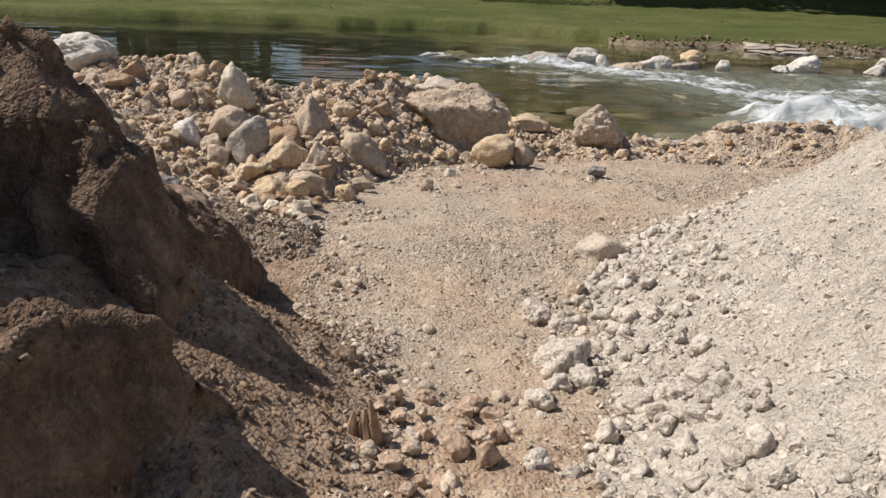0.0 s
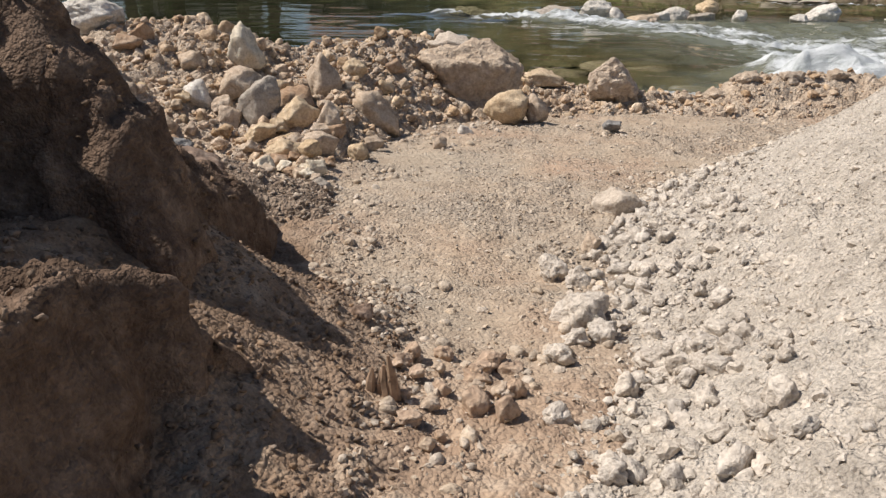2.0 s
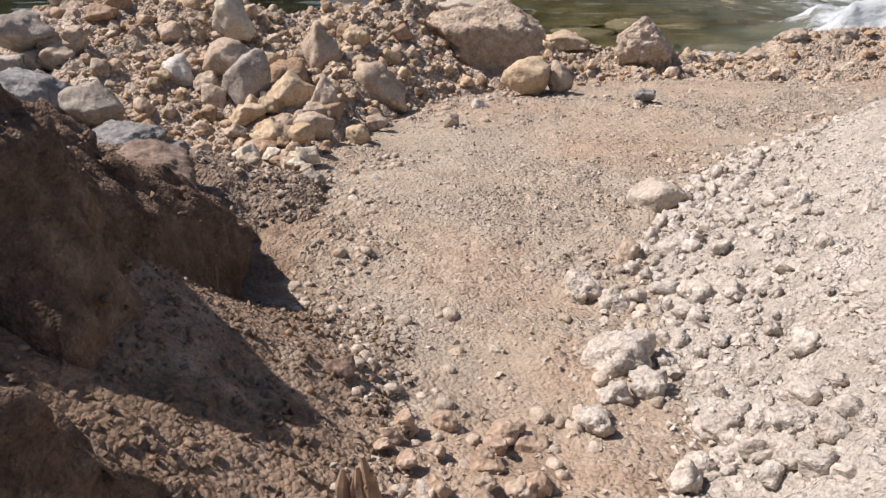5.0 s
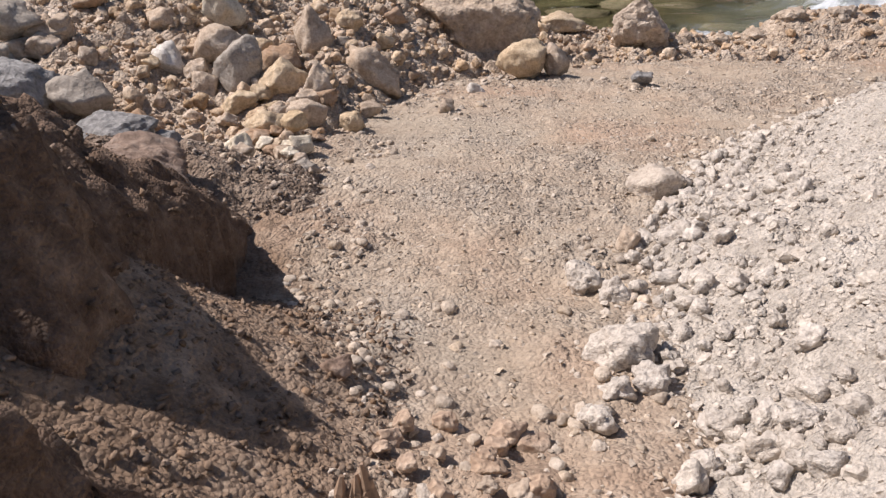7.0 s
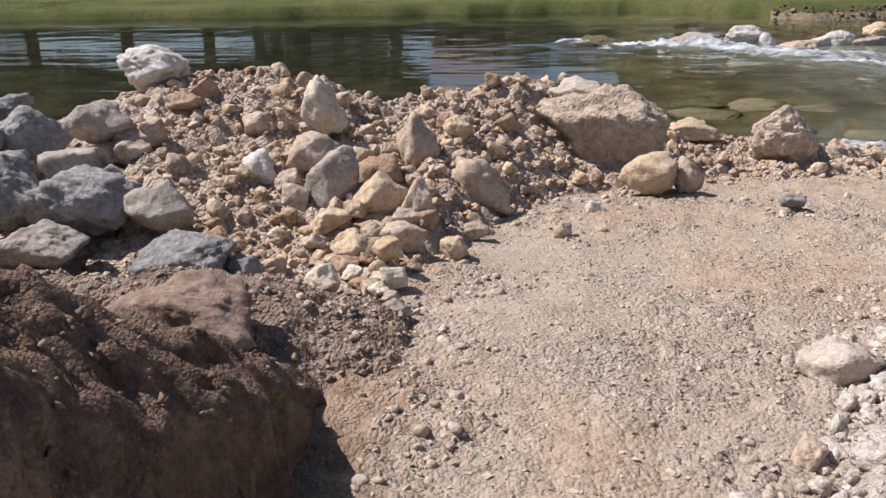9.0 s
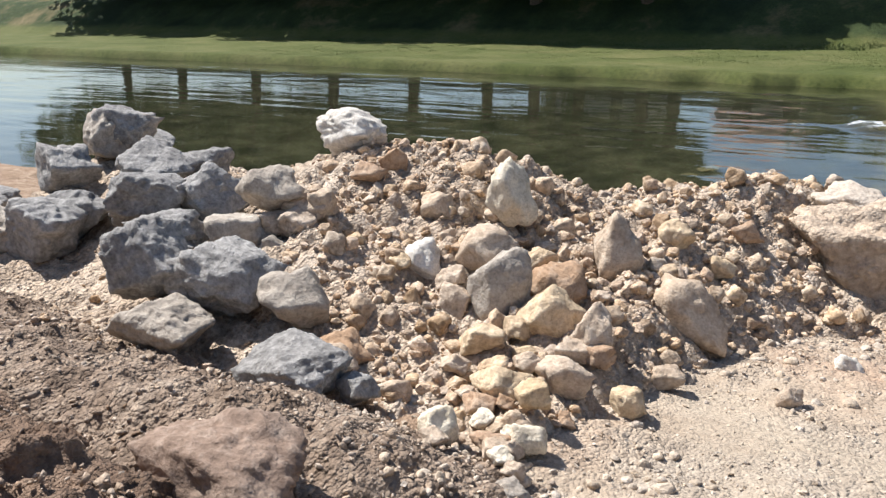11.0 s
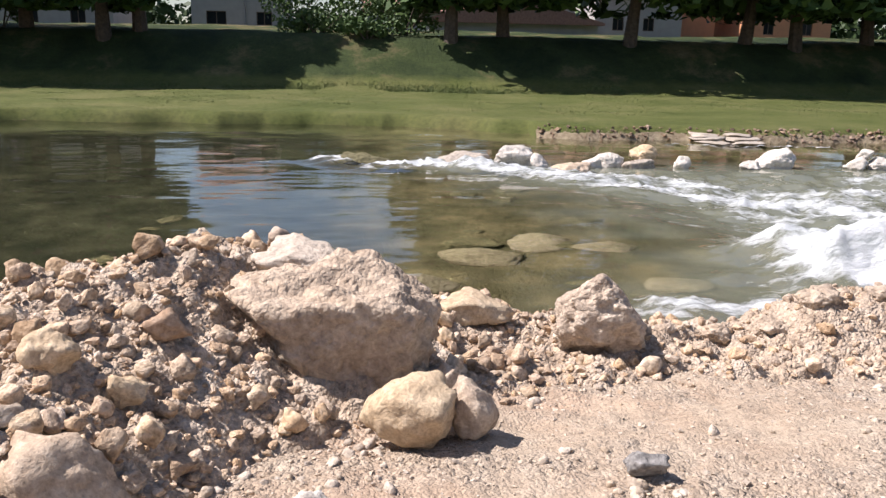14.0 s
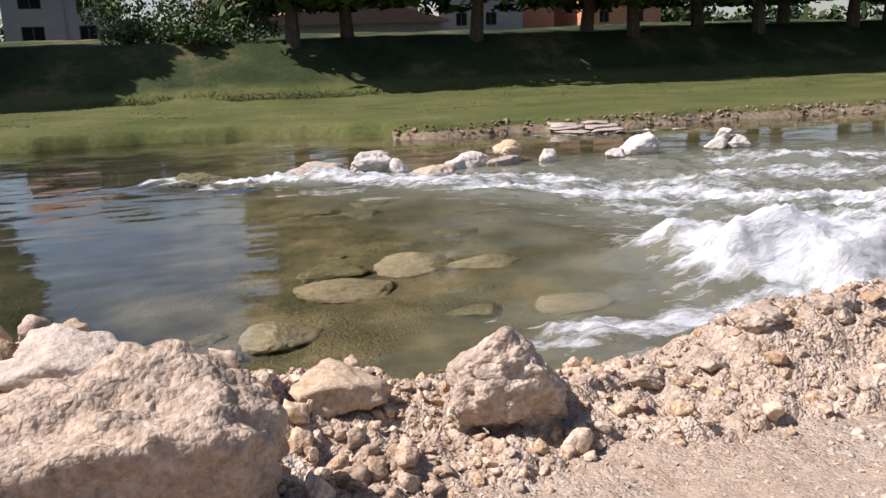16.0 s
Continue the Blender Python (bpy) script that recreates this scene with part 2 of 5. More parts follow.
def ground_material():
    """Clay track near the river, silty bed dimmed westward as under deep water, grass beyond, chosen by the place in
    the plan.
    """
    m, nt, bsdf = shader("earth_and_grass")
    vec = nt.nodes.new("ShaderNodeTexCoord").outputs["Object"]
    sep = nt.nodes.new("ShaderNodeSeparateXYZ")
    nt.links.new(vec, sep.inputs[0])
    broad, fine = noise_tex(nt, vec, 0.9, 5), noise_tex(nt, vec, 55, 6, 0.7)
    mid, patch = noise_tex(nt, vec, 6, 5, 0.6), noise_tex(nt, vec, 1.7, 3)
    clay = ramp(nt, broad, ((0.40, (0.378, 0.32, 0.254)), (0.52, (0.408, 0.326, 0.243)), (0.64, (0.432, 0.302, 0.209))))
    clay = mix(nt, 0.5, clay, ramp(nt, mid, ((0.3, (0.268, 0.206, 0.151)), (0.5, (0.394, 0.317, 0.242)), (0.7, (0.51, 0.438, 0.354)))))
    clay = mix(nt, 0.8, clay, ramp(nt, fine, ((0.3, (0.68, 0.66, 0.64)), (0.5, (1, 1, 1)), (0.7, (1.2, 1.19, 1.17)))), "MULTIPLY")
    big, tone = crumb_tex(nt, vec, 24)
    small, tone_small = crumb_tex(nt, vec, 58)
    gravelly = ramp(nt, patch, ((0.42, (0.25, 0.25, 0.25)), (0.6, (1, 1, 1))))
    hard = nt.nodes.new("ShaderNodeAttribute")
    hard.attribute_name = "packed"
    hard = hard.outputs["Fac"]
    loose = math_node(nt, "SUBTRACT", 1.0, math_node(nt, "MULTIPLY", hard, 0.6))
    rows = nt.nodes.new("ShaderNodeMapping")
    rows.inputs["Scale"].default_value = (2.2, 30.0, 4.0)
    nt.links.new(vec, rows.inputs["Vector"])
    scrape = noise_tex(nt, rows.outputs[0], 1.0, 4, 0.6)
    lane = ramp(nt, broad, ((0.36, (0.43, 0.352, 0.262)), (0.5, (0.422, 0.324, 0.232)), (0.64, (0.41, 0.288, 0.20))))
    lane = mix(nt, 0.7, lane, ramp(nt, scrape, ((0.35, (0.80, 0.78, 0.76)), (0.5, (1, 1, 1)), (0.66, (1.16, 1.15, 1.13)))), "MULTIPLY")
    lane = mix(nt, 0.6, lane, ramp(nt, fine, ((0.3, (0.74, 0.73, 0.72)), (0.5, (1, 1, 1)), (0.7, (1.18, 1.17, 1.15)))), "MULTIPLY")
    for t_, k_ in ((tone, 0.42), (tone_small, 0.42)):
        clay = mix(nt, k_, clay, ramp(nt, t_, ((0.0, (0.72, 0.71, 0.70)), (0.6, (1, 1, 1)), (1.0, (1.22, 1.22, 1.22)))), "MULTIPLY")
    clay = mix(nt, math_node(nt, "MULTIPLY", hard, 0.7), clay, lane)
    red = ramp(nt, mid, ((0.3, (0.28, 0.185, 0.124)), (0.5, (0.42, 0.295, 0.203)), (0.7, (0.53, 0.405, 0.298))))
    red = mix(nt, 0.8, red, ramp(nt, fine, ((0.3, (0.68, 0.66, 0.64)), (0.5, (1, 1, 1)), (0.7, (1.2, 1.19, 1.17)))), "MULTIPLY")
    start = math_node(nt, "SUBTRACT", 3.55, math_node(nt, "ADD", sep.outputs["Y"], math_node(nt, "MULTIPLY", patch, 1.4)))
    clay = mix(nt, math_node(nt, "MULTIPLY", ramp(nt, start, ((0.0, (0, 0, 0)), (0.6, (1, 1, 1)))), 0.75), clay, red)
    loam = ramp(nt, mid, ((0.3, (0.19, 0.127, 0.082)), (0.5, (0.295, 0.203, 0.136)), (0.7, (0.41, 0.31, 0.222))))
    loam = mix(nt, 0.8, loam, ramp(nt, fine, ((0.3, (0.6, 0.6, 0.6)), (0.5, (1, 1, 1)), (0.7, (1.25, 1.25, 1.25)))), "MULTIPLY")
    west = math_node(nt, "ADD", math_node(nt, "MULTIPLY", sep.outputs["X"], -1.0), math_node(nt, "MULTIPLY", math_node(nt, "SUBTRACT", patch, 0.5), 1.2))
    clay = mix(nt, ramp(nt, math_node(nt, "SUBTRACT", west, math_node(nt, "MULTIPLY", math_node(nt, "MAXIMUM", math_node(nt, "SUBTRACT", sep.outputs["Y"], 2.6), 0.0), 0.33)), ((0.05, (0, 0, 0)), (0.55, (1, 1, 1)))), clay, loam)
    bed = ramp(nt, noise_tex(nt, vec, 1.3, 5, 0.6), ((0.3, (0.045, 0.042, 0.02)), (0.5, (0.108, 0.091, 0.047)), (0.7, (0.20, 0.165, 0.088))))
    # Dimness of deep water put into the bed colour: darker and bluer westward.
    deep_dim = ramp(nt, math_node(nt, "ADD", math_node(nt, "MULTIPLY", sep.outputs["X"], 0.16), math_node(nt, "MULTIPLY", patch, 0.3)), ((0.0, (0.36, 0.42, 0.44)), (0.30, (1, 1, 1))))
    bed = mix(nt, 1.0, bed, deep_dim, "MULTIPLY")
    turf = ramp(nt, noise_tex(nt, vec, 0.35, 5, 0.6), ((0.3, (0.068, 0.085, 0.022)), (0.5, (0.097, 0.108, 0.034)), (0.7, (0.136, 0.134, 0.052))))
    turf = mix(nt, 0.7, turf, ramp(nt, noise_tex(nt, vec, 7, 6, 0.7), ((0.3, (0.55, 0.6, 0.5)), (0.5, (1, 1, 1)), (0.72, (1.35, 1.25, 1.1)))), "MULTIPLY")
    # Embankment slope: tree shade put into its dark greens, with dry tan patches.
    shaded_slope = ramp(nt, noise_tex(nt, vec, 0.22, 5, 0.65), ((0.38, (0.022, 0.034, 0.014)), (0.54, (0.045, 0.062, 0.022)), (0.62, (0.12, 0.105, 0.05)), (0.72, (0.20, 0.155, 0.085))))
    shaded_slope = mix(nt, 0.8, shaded_slope, ramp(nt, noise_tex(nt, vec, 9, 6, 0.7), ((0.3, (0.5, 0.55, 0.5)), (0.5, (1, 1, 1)), (0.72, (1.4, 1.3, 1.15)))), "MULTIPLY")
    turf = mix(nt, ramp(nt, math_node(nt, "ADD", sep.outputs["Z"], math_node(nt, "MULTIPLY", patch, 0.4)), ((0.0, (0, 0, 0)), (0.35, (1, 1, 1)))), turf, shaded_slope)
    bare = ramp(nt, mid, ((0.3, (0.16, 0.12, 0.075)), (0.7, (0.34, 0.28, 0.19))))
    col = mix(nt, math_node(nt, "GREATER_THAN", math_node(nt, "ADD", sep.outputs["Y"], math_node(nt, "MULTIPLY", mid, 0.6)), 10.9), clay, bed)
    shore = math_node(nt, "ADD", sep.outputs["Z"], math_node(nt, "MULTIPLY", math_node(nt, "SUBTRACT", mid, 0.5), 0.4))
    green = math_node(nt, "GREATER_THAN", math_node(nt, "ADD", shore, math_node(nt, "MULTIPLY", math_node(nt, "LESS_THAN", sep.outputs["X"], 5.0), 0.25)), -0.80)
    far = math_node(nt, "GREATER_THAN", sep.outputs["Y"], 20.0)
    dry = math_node(nt, "MULTIPLY", far, math_node(nt, "GREATER_THAN", sep.outputs["Z"], -1.06))
    col = mix(nt, dry, col, bare)
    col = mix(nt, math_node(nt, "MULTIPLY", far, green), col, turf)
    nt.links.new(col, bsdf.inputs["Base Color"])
    bsdf.inputs["Roughness"].default_value = 0.95
    bsdf.inputs["Specular IOR Level"].default_value = 0.15
    relief(nt, bsdf, ((mid, 0.9), (fine, 0.6), (math_node(nt, "MULTIPLY", math_node(nt, "MULTIPLY", big, gravelly), loose), 1.6), (math_node(nt, "MULTIPLY", small, loose), 0.8), (math_node(nt, "MULTIPLY", scrape, hard), 1.3)), 0.9, 0.019)
    return m


def water_material():
    m, nt, bsdf = shader("river_water")
    vec = nt.nodes.new("ShaderNodeTexCoord").outputs["Object"]
    att = nt.nodes.new("ShaderNodeAttribute")
    att.attribute_name = "foam"
    mp = nt.nodes.new("ShaderNodeMapping")
    mp.inputs["Scale"].default_value = (0.55, 1.6, 1.0)
    nt.links.new(vec, mp.inputs["Vector"])
    bubbles = noise_tex(nt, mp.outputs[0], 3.2, 8, 0.72)
    fac = math_node(nt, "ADD", att.outputs["Fac"], math_node(nt, "MULTIPLY", math_node(nt, "SUBTRACT", bubbles, 0.5), 2.3))
    foam = ramp(nt, fac, ((0.38, (0, 0, 0)), (0.85, (1, 1, 1))))
    bsdf.inputs["Base Color"].default_value = (0.58, 0.61, 0.54, 1)
    bsdf.inputs["Roughness"].default_value = 0.03
    bsdf.inputs["IOR"].default_value = 1.333
    bsdf.inputs["Transmission Weight"].default_value = 1.0
    ripple = noise_tex(nt, mp.outputs[0], 2.2, 3, 0.5)
    relief(nt, bsdf, ((ripple, 1.0), (noise_tex(nt, mp.outputs[0], 9, 2, 0.5), 0.15)), 0.2, 0.02)
    white = nt.nodes.new("ShaderNodeBsdfPrincipled")
    nt.links.new(ramp(nt, bubbles, ((0.34, (0.36, 0.39, 0.38)), (0.52, (0.58, 0.60, 0.60)), (0.66, (0.70, 0.715, 0.715)))), white.inputs["Base Color"])
    white.inputs["Roughness"].default_value = 0.6
    b = nt.nodes.new("ShaderNodeBump")
    b.inputs["Strength"].default_value, b.inputs["Distance"].default_value = 0.9, 0.11
    nt.links.new(bubbles, b.inputs["Height"])
    nt.links.new(b.outputs[0], white.inputs["Normal"])
    mx = nt.nodes.new("ShaderNodeMixShader")
    nt.links.new(foam, mx.inputs[0])
    churn = nt.nodes.new("ShaderNodeAttribute")
    churn.attribute_name = "churn"
    cloudy = nt.nodes.new("ShaderNodeBsdfPrincipled")
    cloudy.inputs["Base Color"].default_value = (0.165, 0.172, 0.13, 1)
    cloudy.inputs["Roughness"].default_value = 0.08
    nt.links.new(bsdf.inputs["Normal"].links[0].from_socket, cloudy.inputs["Normal"])
    m0 = nt.nodes.new("ShaderNodeMixShader")
    nt.links.new(churn.outputs["Fac"], m0.inputs[0])
    nt.links.new(bsdf.outputs[0], m0.inputs[1])
    nt.links.new(cloudy.outputs[0], m0.inputs[2])
    nt.links.new(m0.outputs[0], mx.inputs[1])
    nt.links.new(white.outputs[0], mx.inputs[2])
    nt.links.new(mx.outputs[0], nt.nodes["Material Output"].inputs["Surface"])
    return m


M_GROUND, M_WATER = ground_material(), water_material()
M_BARK = plain("tree_bark", (0.075, 0.055, 0.04), 0.9, 0.4, 6)


def leaf_material(name, a, b):
    m, nt, bsdf = shader(name)
    rnd = nt.nodes.new("ShaderNodeNewGeometry").outputs["Random Per Island"]
    nt.links.new(ramp(nt, rnd, ((0.0, a), (1.0, b))), bsdf.inputs["Base Color"])
    bsdf.inputs["Roughness"].default_value = 0.6
    bsdf.inputs["Specular IOR Level"].default_value = 0.25
    return m


M_LEAF = leaf_material("broad_leaves", (0.022, 0.05, 0.012), (0.055, 0.10, 0.022))
M_WOODS = leaf_material("far_leaves", (0.02, 0.04, 0.012), (0.05, 0.08, 0.025))
M_BUSH = leaf_material("bush_leaves", (0.035, 0.07, 0.02), (0.09, 0.14, 0.04))
M_BLADE = leaf_material("grass_blades", (0.055, 0.085, 0.02), (0.13, 0.145, 0.05))
M_WALL = plain("pale_render", (0.36, 0.345, 0.32), 0.85, 0.08, 1.5)
M_WALL_O = plain("orange_render", (0.58, 0.27, 0.14), 0.85, 0.08, 1.5)
M_ROOF = plain("red_roof_tiles", (0.27, 0.15, 0.11), 0.8, 0.25, 5)
M_FRAME = plain("dark_window_frame", (0.10, 0.07, 0.05), 0.5, 0.1)
M_GLASS = plain("dark_window_glass", (0.02, 0.022, 0.025), 0.08, 0.1)
M_METAL = plain("galvanised_pipe", (0.35, 0.35, 0.36), 0.4, 0.1, 8, 0.8)
M_WOOD = plain("weathered_splintered_wood", (0.30, 0.20, 0.13), 0.85, 0.45, 25)


# ---- mesh helpers ----
def from_arrays(name, verts, faces, material, smooth=True):
    me = bpy.data.meshes.new(name)
    verts, faces = np.asarray(verts, np.float32), np.asarray(faces, np.int32)
    n, k = faces.shape
    me.vertices.add(len(verts))
    me.vertices.foreach_set("co", verts.ravel())
    me.loops.add(n * k)
    me.loops.foreach_set("vertex_index", faces.ravel())
    me.polygons.add(n)
    me.polygons.foreach_set("loop_start", np.arange(0, n * k, k, dtype=np.int32))
    me.polygons.foreach_set("use_smooth", np.full(n, smooth))
    me.update(calc_edges=True)
    me.materials.append(material)
    return me


def part(name, bm, material, parent, label=""):
    me = bpy.data.meshes.new(name)
    bm.to_mesh(me)
    bm.free()
    me.materials.append(material)
    ob = new(name, me)
    ob.parent = parent
    return tagged(ob, label)


def child(name, me, parent, label=""):
    ob = new(name, me)
    ob.parent = parent
    return tagged(ob, label)


def grid(xs, ys, height, keep=None):
    X, Y = np.meshgrid(xs, ys)
    Z = height(X, Y)
    ny, nx = X.shape
    idx = np.arange(nx * ny).reshape(ny, nx)
    f = np.stack([idx[:-1, :-1], idx[:-1, 1:], idx[1:, 1:], idx[1:, :-1]], -1).reshape(-1, 4)
    v = np.stack([X, Y, Z], -1).reshape(-1, 3)
    if keep is not None:
        ok = keep(X, Y, Z).ravel()
        f = f[ok[f].any(1)]
        used = np.unique(f)
        back_to = np.zeros(len(v), int)
        back_to[used] = np.arange(len(used))
        v, f = v[used], back_to[f]
    return v, f


def box(bm, x0, y0, z0, x1, y1, z1, bevel=0.0):
    r = bmesh.ops.create_cube(bm, size=1.0)
    for v in r["verts"]:
        v.co = Vector(((x0 + x1) / 2 + v.co.x * (x1 - x0), (y0 + y1) / 2 + v.co.y * (y1 - y0), (z0 + z1) / 2 + v.co.z * (z1 - z0)))
    if bevel:
        es = list({e for v in r["verts"] for e in v.link_edges})
        bmesh.ops.bevel(bm, geom=es, offset=bevel, segments=1, affect="EDGES")
    return bm


# ---- the lie of the land ----
WATER_Z = -1.0


def track_z(x, y):
    z = np.interp(y, (-4, 0, 1.5, 2.1, 2.5, 3.5, 4.5, 5.5, 7, 8, 9, 10), (0.15, 0.06, -0.05, -0.13, -0.2, -0.29, -0.335, -0.37, -0.49, -0.55, -0.68, -0.78))
    return z


def apron(x, y):
    """Soil that rises towards the mound beside the first steps."""
    return 0.70 * np.minimum(np.log1p(np.exp(np.clip((-0.22 - x) * 7, -30, 30))) / 7, 1.0) * (1 - sstep(2.7, 3.7, y)) * sstep(1.15, 1.85, y)


def far_edge(x):
    return np.interp(x, (-60, 0, 3, 6, 60), (29.0, 28.6, 27.8, 25.8, 25.6))


def packed(x, y):
    """How smooth and hard-rolled the track is: 1 on bare clay lanes, 0 under loose gravel."""
    x, y = np.asarray(x, float), np.asarray(y, float)
    lane = np.exp(-((x - 0.12) / 0.30) ** 2 - ((y - 2.95) / 0.75) ** 2)
    lane = np.maximum(lane, np.exp(-((x - 0.75) / 1.0) ** 2 - ((y - 6.7) / 0.85) ** 2))
    lane = np.maximum(lane, 0.9 * np.exp(-((x + 0.35) / 0.45) ** 2 - ((y - 6.1) / 0.7) ** 2))
    lane = np.maximum(lane, np.exp(-((x - 2.3) / 1.2) ** 2 - ((y - 8.4) / 0.5) ** 2))
    return np.clip(0.95 * lane + 0.55 * fbm(x * 1.9, y * 3.2, 3.0, 4) + 0.05, 0, 1) * (y < 9.6)


def land(x, y):
    """Bare ground: the track, the river bed, the far meadow, the embankment and the land behind it."""
    x, y = np.asarray(x, float), np.asarray(y, float)
    near = track_z(x, y) + apron(x, y)
    bed = np.interp(y, (9.6, 10.8, 12.5, 16, 21, 24, 30), (-0.8, -1.25, -1.6, -1.75, -1.75, -1.7, -1.6)) - 0.9 * (1 - sstep(-6, 3, x))
    bed = bed + 0.10 * fbm(x * 0.9, y * 0.9, 3.0, 3)
    z = np.where(y < 9.6, near, near + (bed - near) * sstep(9.6, 10.7, y))
    e = far_edge(x) + 0.25 * fbm(x * 0.7, y * 0.3, 1.0, 3)
    z = z + (-0.64 - z) * np.where(x < 5, sstep(0.7, 1.85, y - e), sstep(-0.3, 1.0, y - e))
    toe = 44.0 + 0.6 * vnoise(x * 0.15, 2.0)
    top = 2.15 + 0.12 * vnoise(x * 0.1, 5.0)
    z = z + (top + 0.62) * sstep(0, 6.2, y - toe)
    z = z + 0.5 * sstep(52, 60, y)
    ease = 1 - 0.6 * packed(x, y)
    rough = 0.02 * fbm(x * 2.2, y * 2.2, 0, 3) + ease * (0.75 * domes(x, y, 0.11, 61) * sstep(0.0, 0.6, fbm(x * 1.1, y * 1.1, 6.0, 2)) + 0.5 * domes(x, y, 0.055, 71)) + 0.7 * domes(x, y, 0.085, 81) * sstep(2.9, 2.3, y) * sstep(0.7, 0.5, x) - 0.008 + ease * 0.018 * fbm(x * 8, y * 8, 4.0, 3) * (0.5 + 0.5 * sstep(-0.5, 0.4, fbm(x * 1.4 + 0.3, y * 1.4, 3.0, 2))) + 0.008 * np.abs(vnoise(x * 17, y * 17, 2.0))
    return z + rough * (y < 10.6) + 0.06 * fbm(x * 0.5, y * 0.5, 2.0, 3) * (y >= 30) * sstep(30, 34, y)


def berm_z(x, y):
    x, y = np.asarray(x, float), np.asarray(y, float)
    cy = np.interp(x, (-6, -3.6, -2.4, -1.9, -0.7, 1, 2.5, 4.5, 9), (7.5, 7.7, 7.8, 8.05, 9.2, 9.75, 9.8, 9.8, 9.9))
    cz = np.interp(x, (-6, -4.6, -4.0, -3.4, -2.9, -2.5, -2.2, -1.95, -1.6, -1.25, -1.05, -0.75, -0.4, 0.2, 0.7, 1.4, 2.3, 2.95, 3.4, 3.8, 4.5, 9),
                   (0.2, 0.12, 0.28, 0.47, 0.48, 0.42, 0.33, 0.21, 0.14, 0.10, 0.13, 0.18, 0.08, -0.12, -0.34, -0.53, -0.58, -0.60, -0.38, -0.34, -0.37, -0.42))
    fy = np.interp(x, (-6, -3.5, -2.4, -1.8, -1.45, -1.15, -0.9, -0.6, -0.2, 0.3, 0.9, 1.5, 2.5, 4.5, 9), (4.8, 5.2, 5.5, 5.6, 5.35, 5.3, 6.3, 7.3, 8.0, 8.4, 8.7, 9.0, 9.2, 9.1, 9.1))
    base = track_z(x, fy)
    q = (y - fy) / (cy - fy)
    front = base + (cz - base) * np.clip(q, 0, 1) ** 1.05
    front = np.where(q < 0, base + (cz - base) * q * 1.5, front)
    rear = cz - 0.75 * np.clip(y - cy - 0.25, 0, 4)
    z = np.where(y < cy, front, rear)
    z = z - 0.7 * np.clip(-6.0 - x, 0, 3) - 0.7 * np.clip(x - 7.6, 0, 3)
    lump = domes(x, y, 0.19, 11) * (0.5 + 0.5 * sstep(-0.3, 0.4, fbm(x * 0.9, y * 0.9, 3.0, 2))) + 0.8 * domes(x, y, 0.085, 21) + 0.6 * domes(x + 0.3, y, 0.05, 31)
    return z - 0.05 + 0.05 * fbm(x * 2.3, y * 2.3, 8.0, 3) + 0.02 * fbm(x * 8, y * 8, 5.0, 3) + lump


def heap_z(x, y):
    x, y = np.asarray(x, float), np.asarray(y, float)
    ax, ay, bx, by = 3.3, 1.0, 3.9, 3.8
    q = np.clip(((x - ax) * (bx - ax) + (y - ay) * (by - ay)) / ((bx - ax) ** 2 + (by - ay) ** 2), 0, 1)
    d = np.hypot(x - ax - q * (bx - ax), y - ay - q * (by - ay)) + 0.13 * fbm(x * 1.1, y * 1.1, 2.0, 2)
    rise = 0.62 * (2.9 - d)
    rise = np.where(d < 0.9, 0.62 * 2.0 + 0.25 * (0.9 - d), rise)
    crumb = 0.55 * domes(x, y, 0.13, 41) * sstep(-0.1, 0.5, fbm(x * 1.2, y * 1.2, 7.0, 2)) + 0.8 * domes(x, y, 0.06, 51) * (0.65 + 0.35 * sstep(0.5, 0.1, rise))
    return track_z(x, y) + rise - 0.015 + 0.03 * fbm(x * 5, y * 5, 6.0, 3) + 0.012 * np.abs(vnoise(x * 14, y * 14, 6.0)) + crumb


def blend_low(a, b, k):
    """The lower of two slopes, with a rounded edge where they meet."""
    return -k * np.logaddexp(-a / k, -b / k)


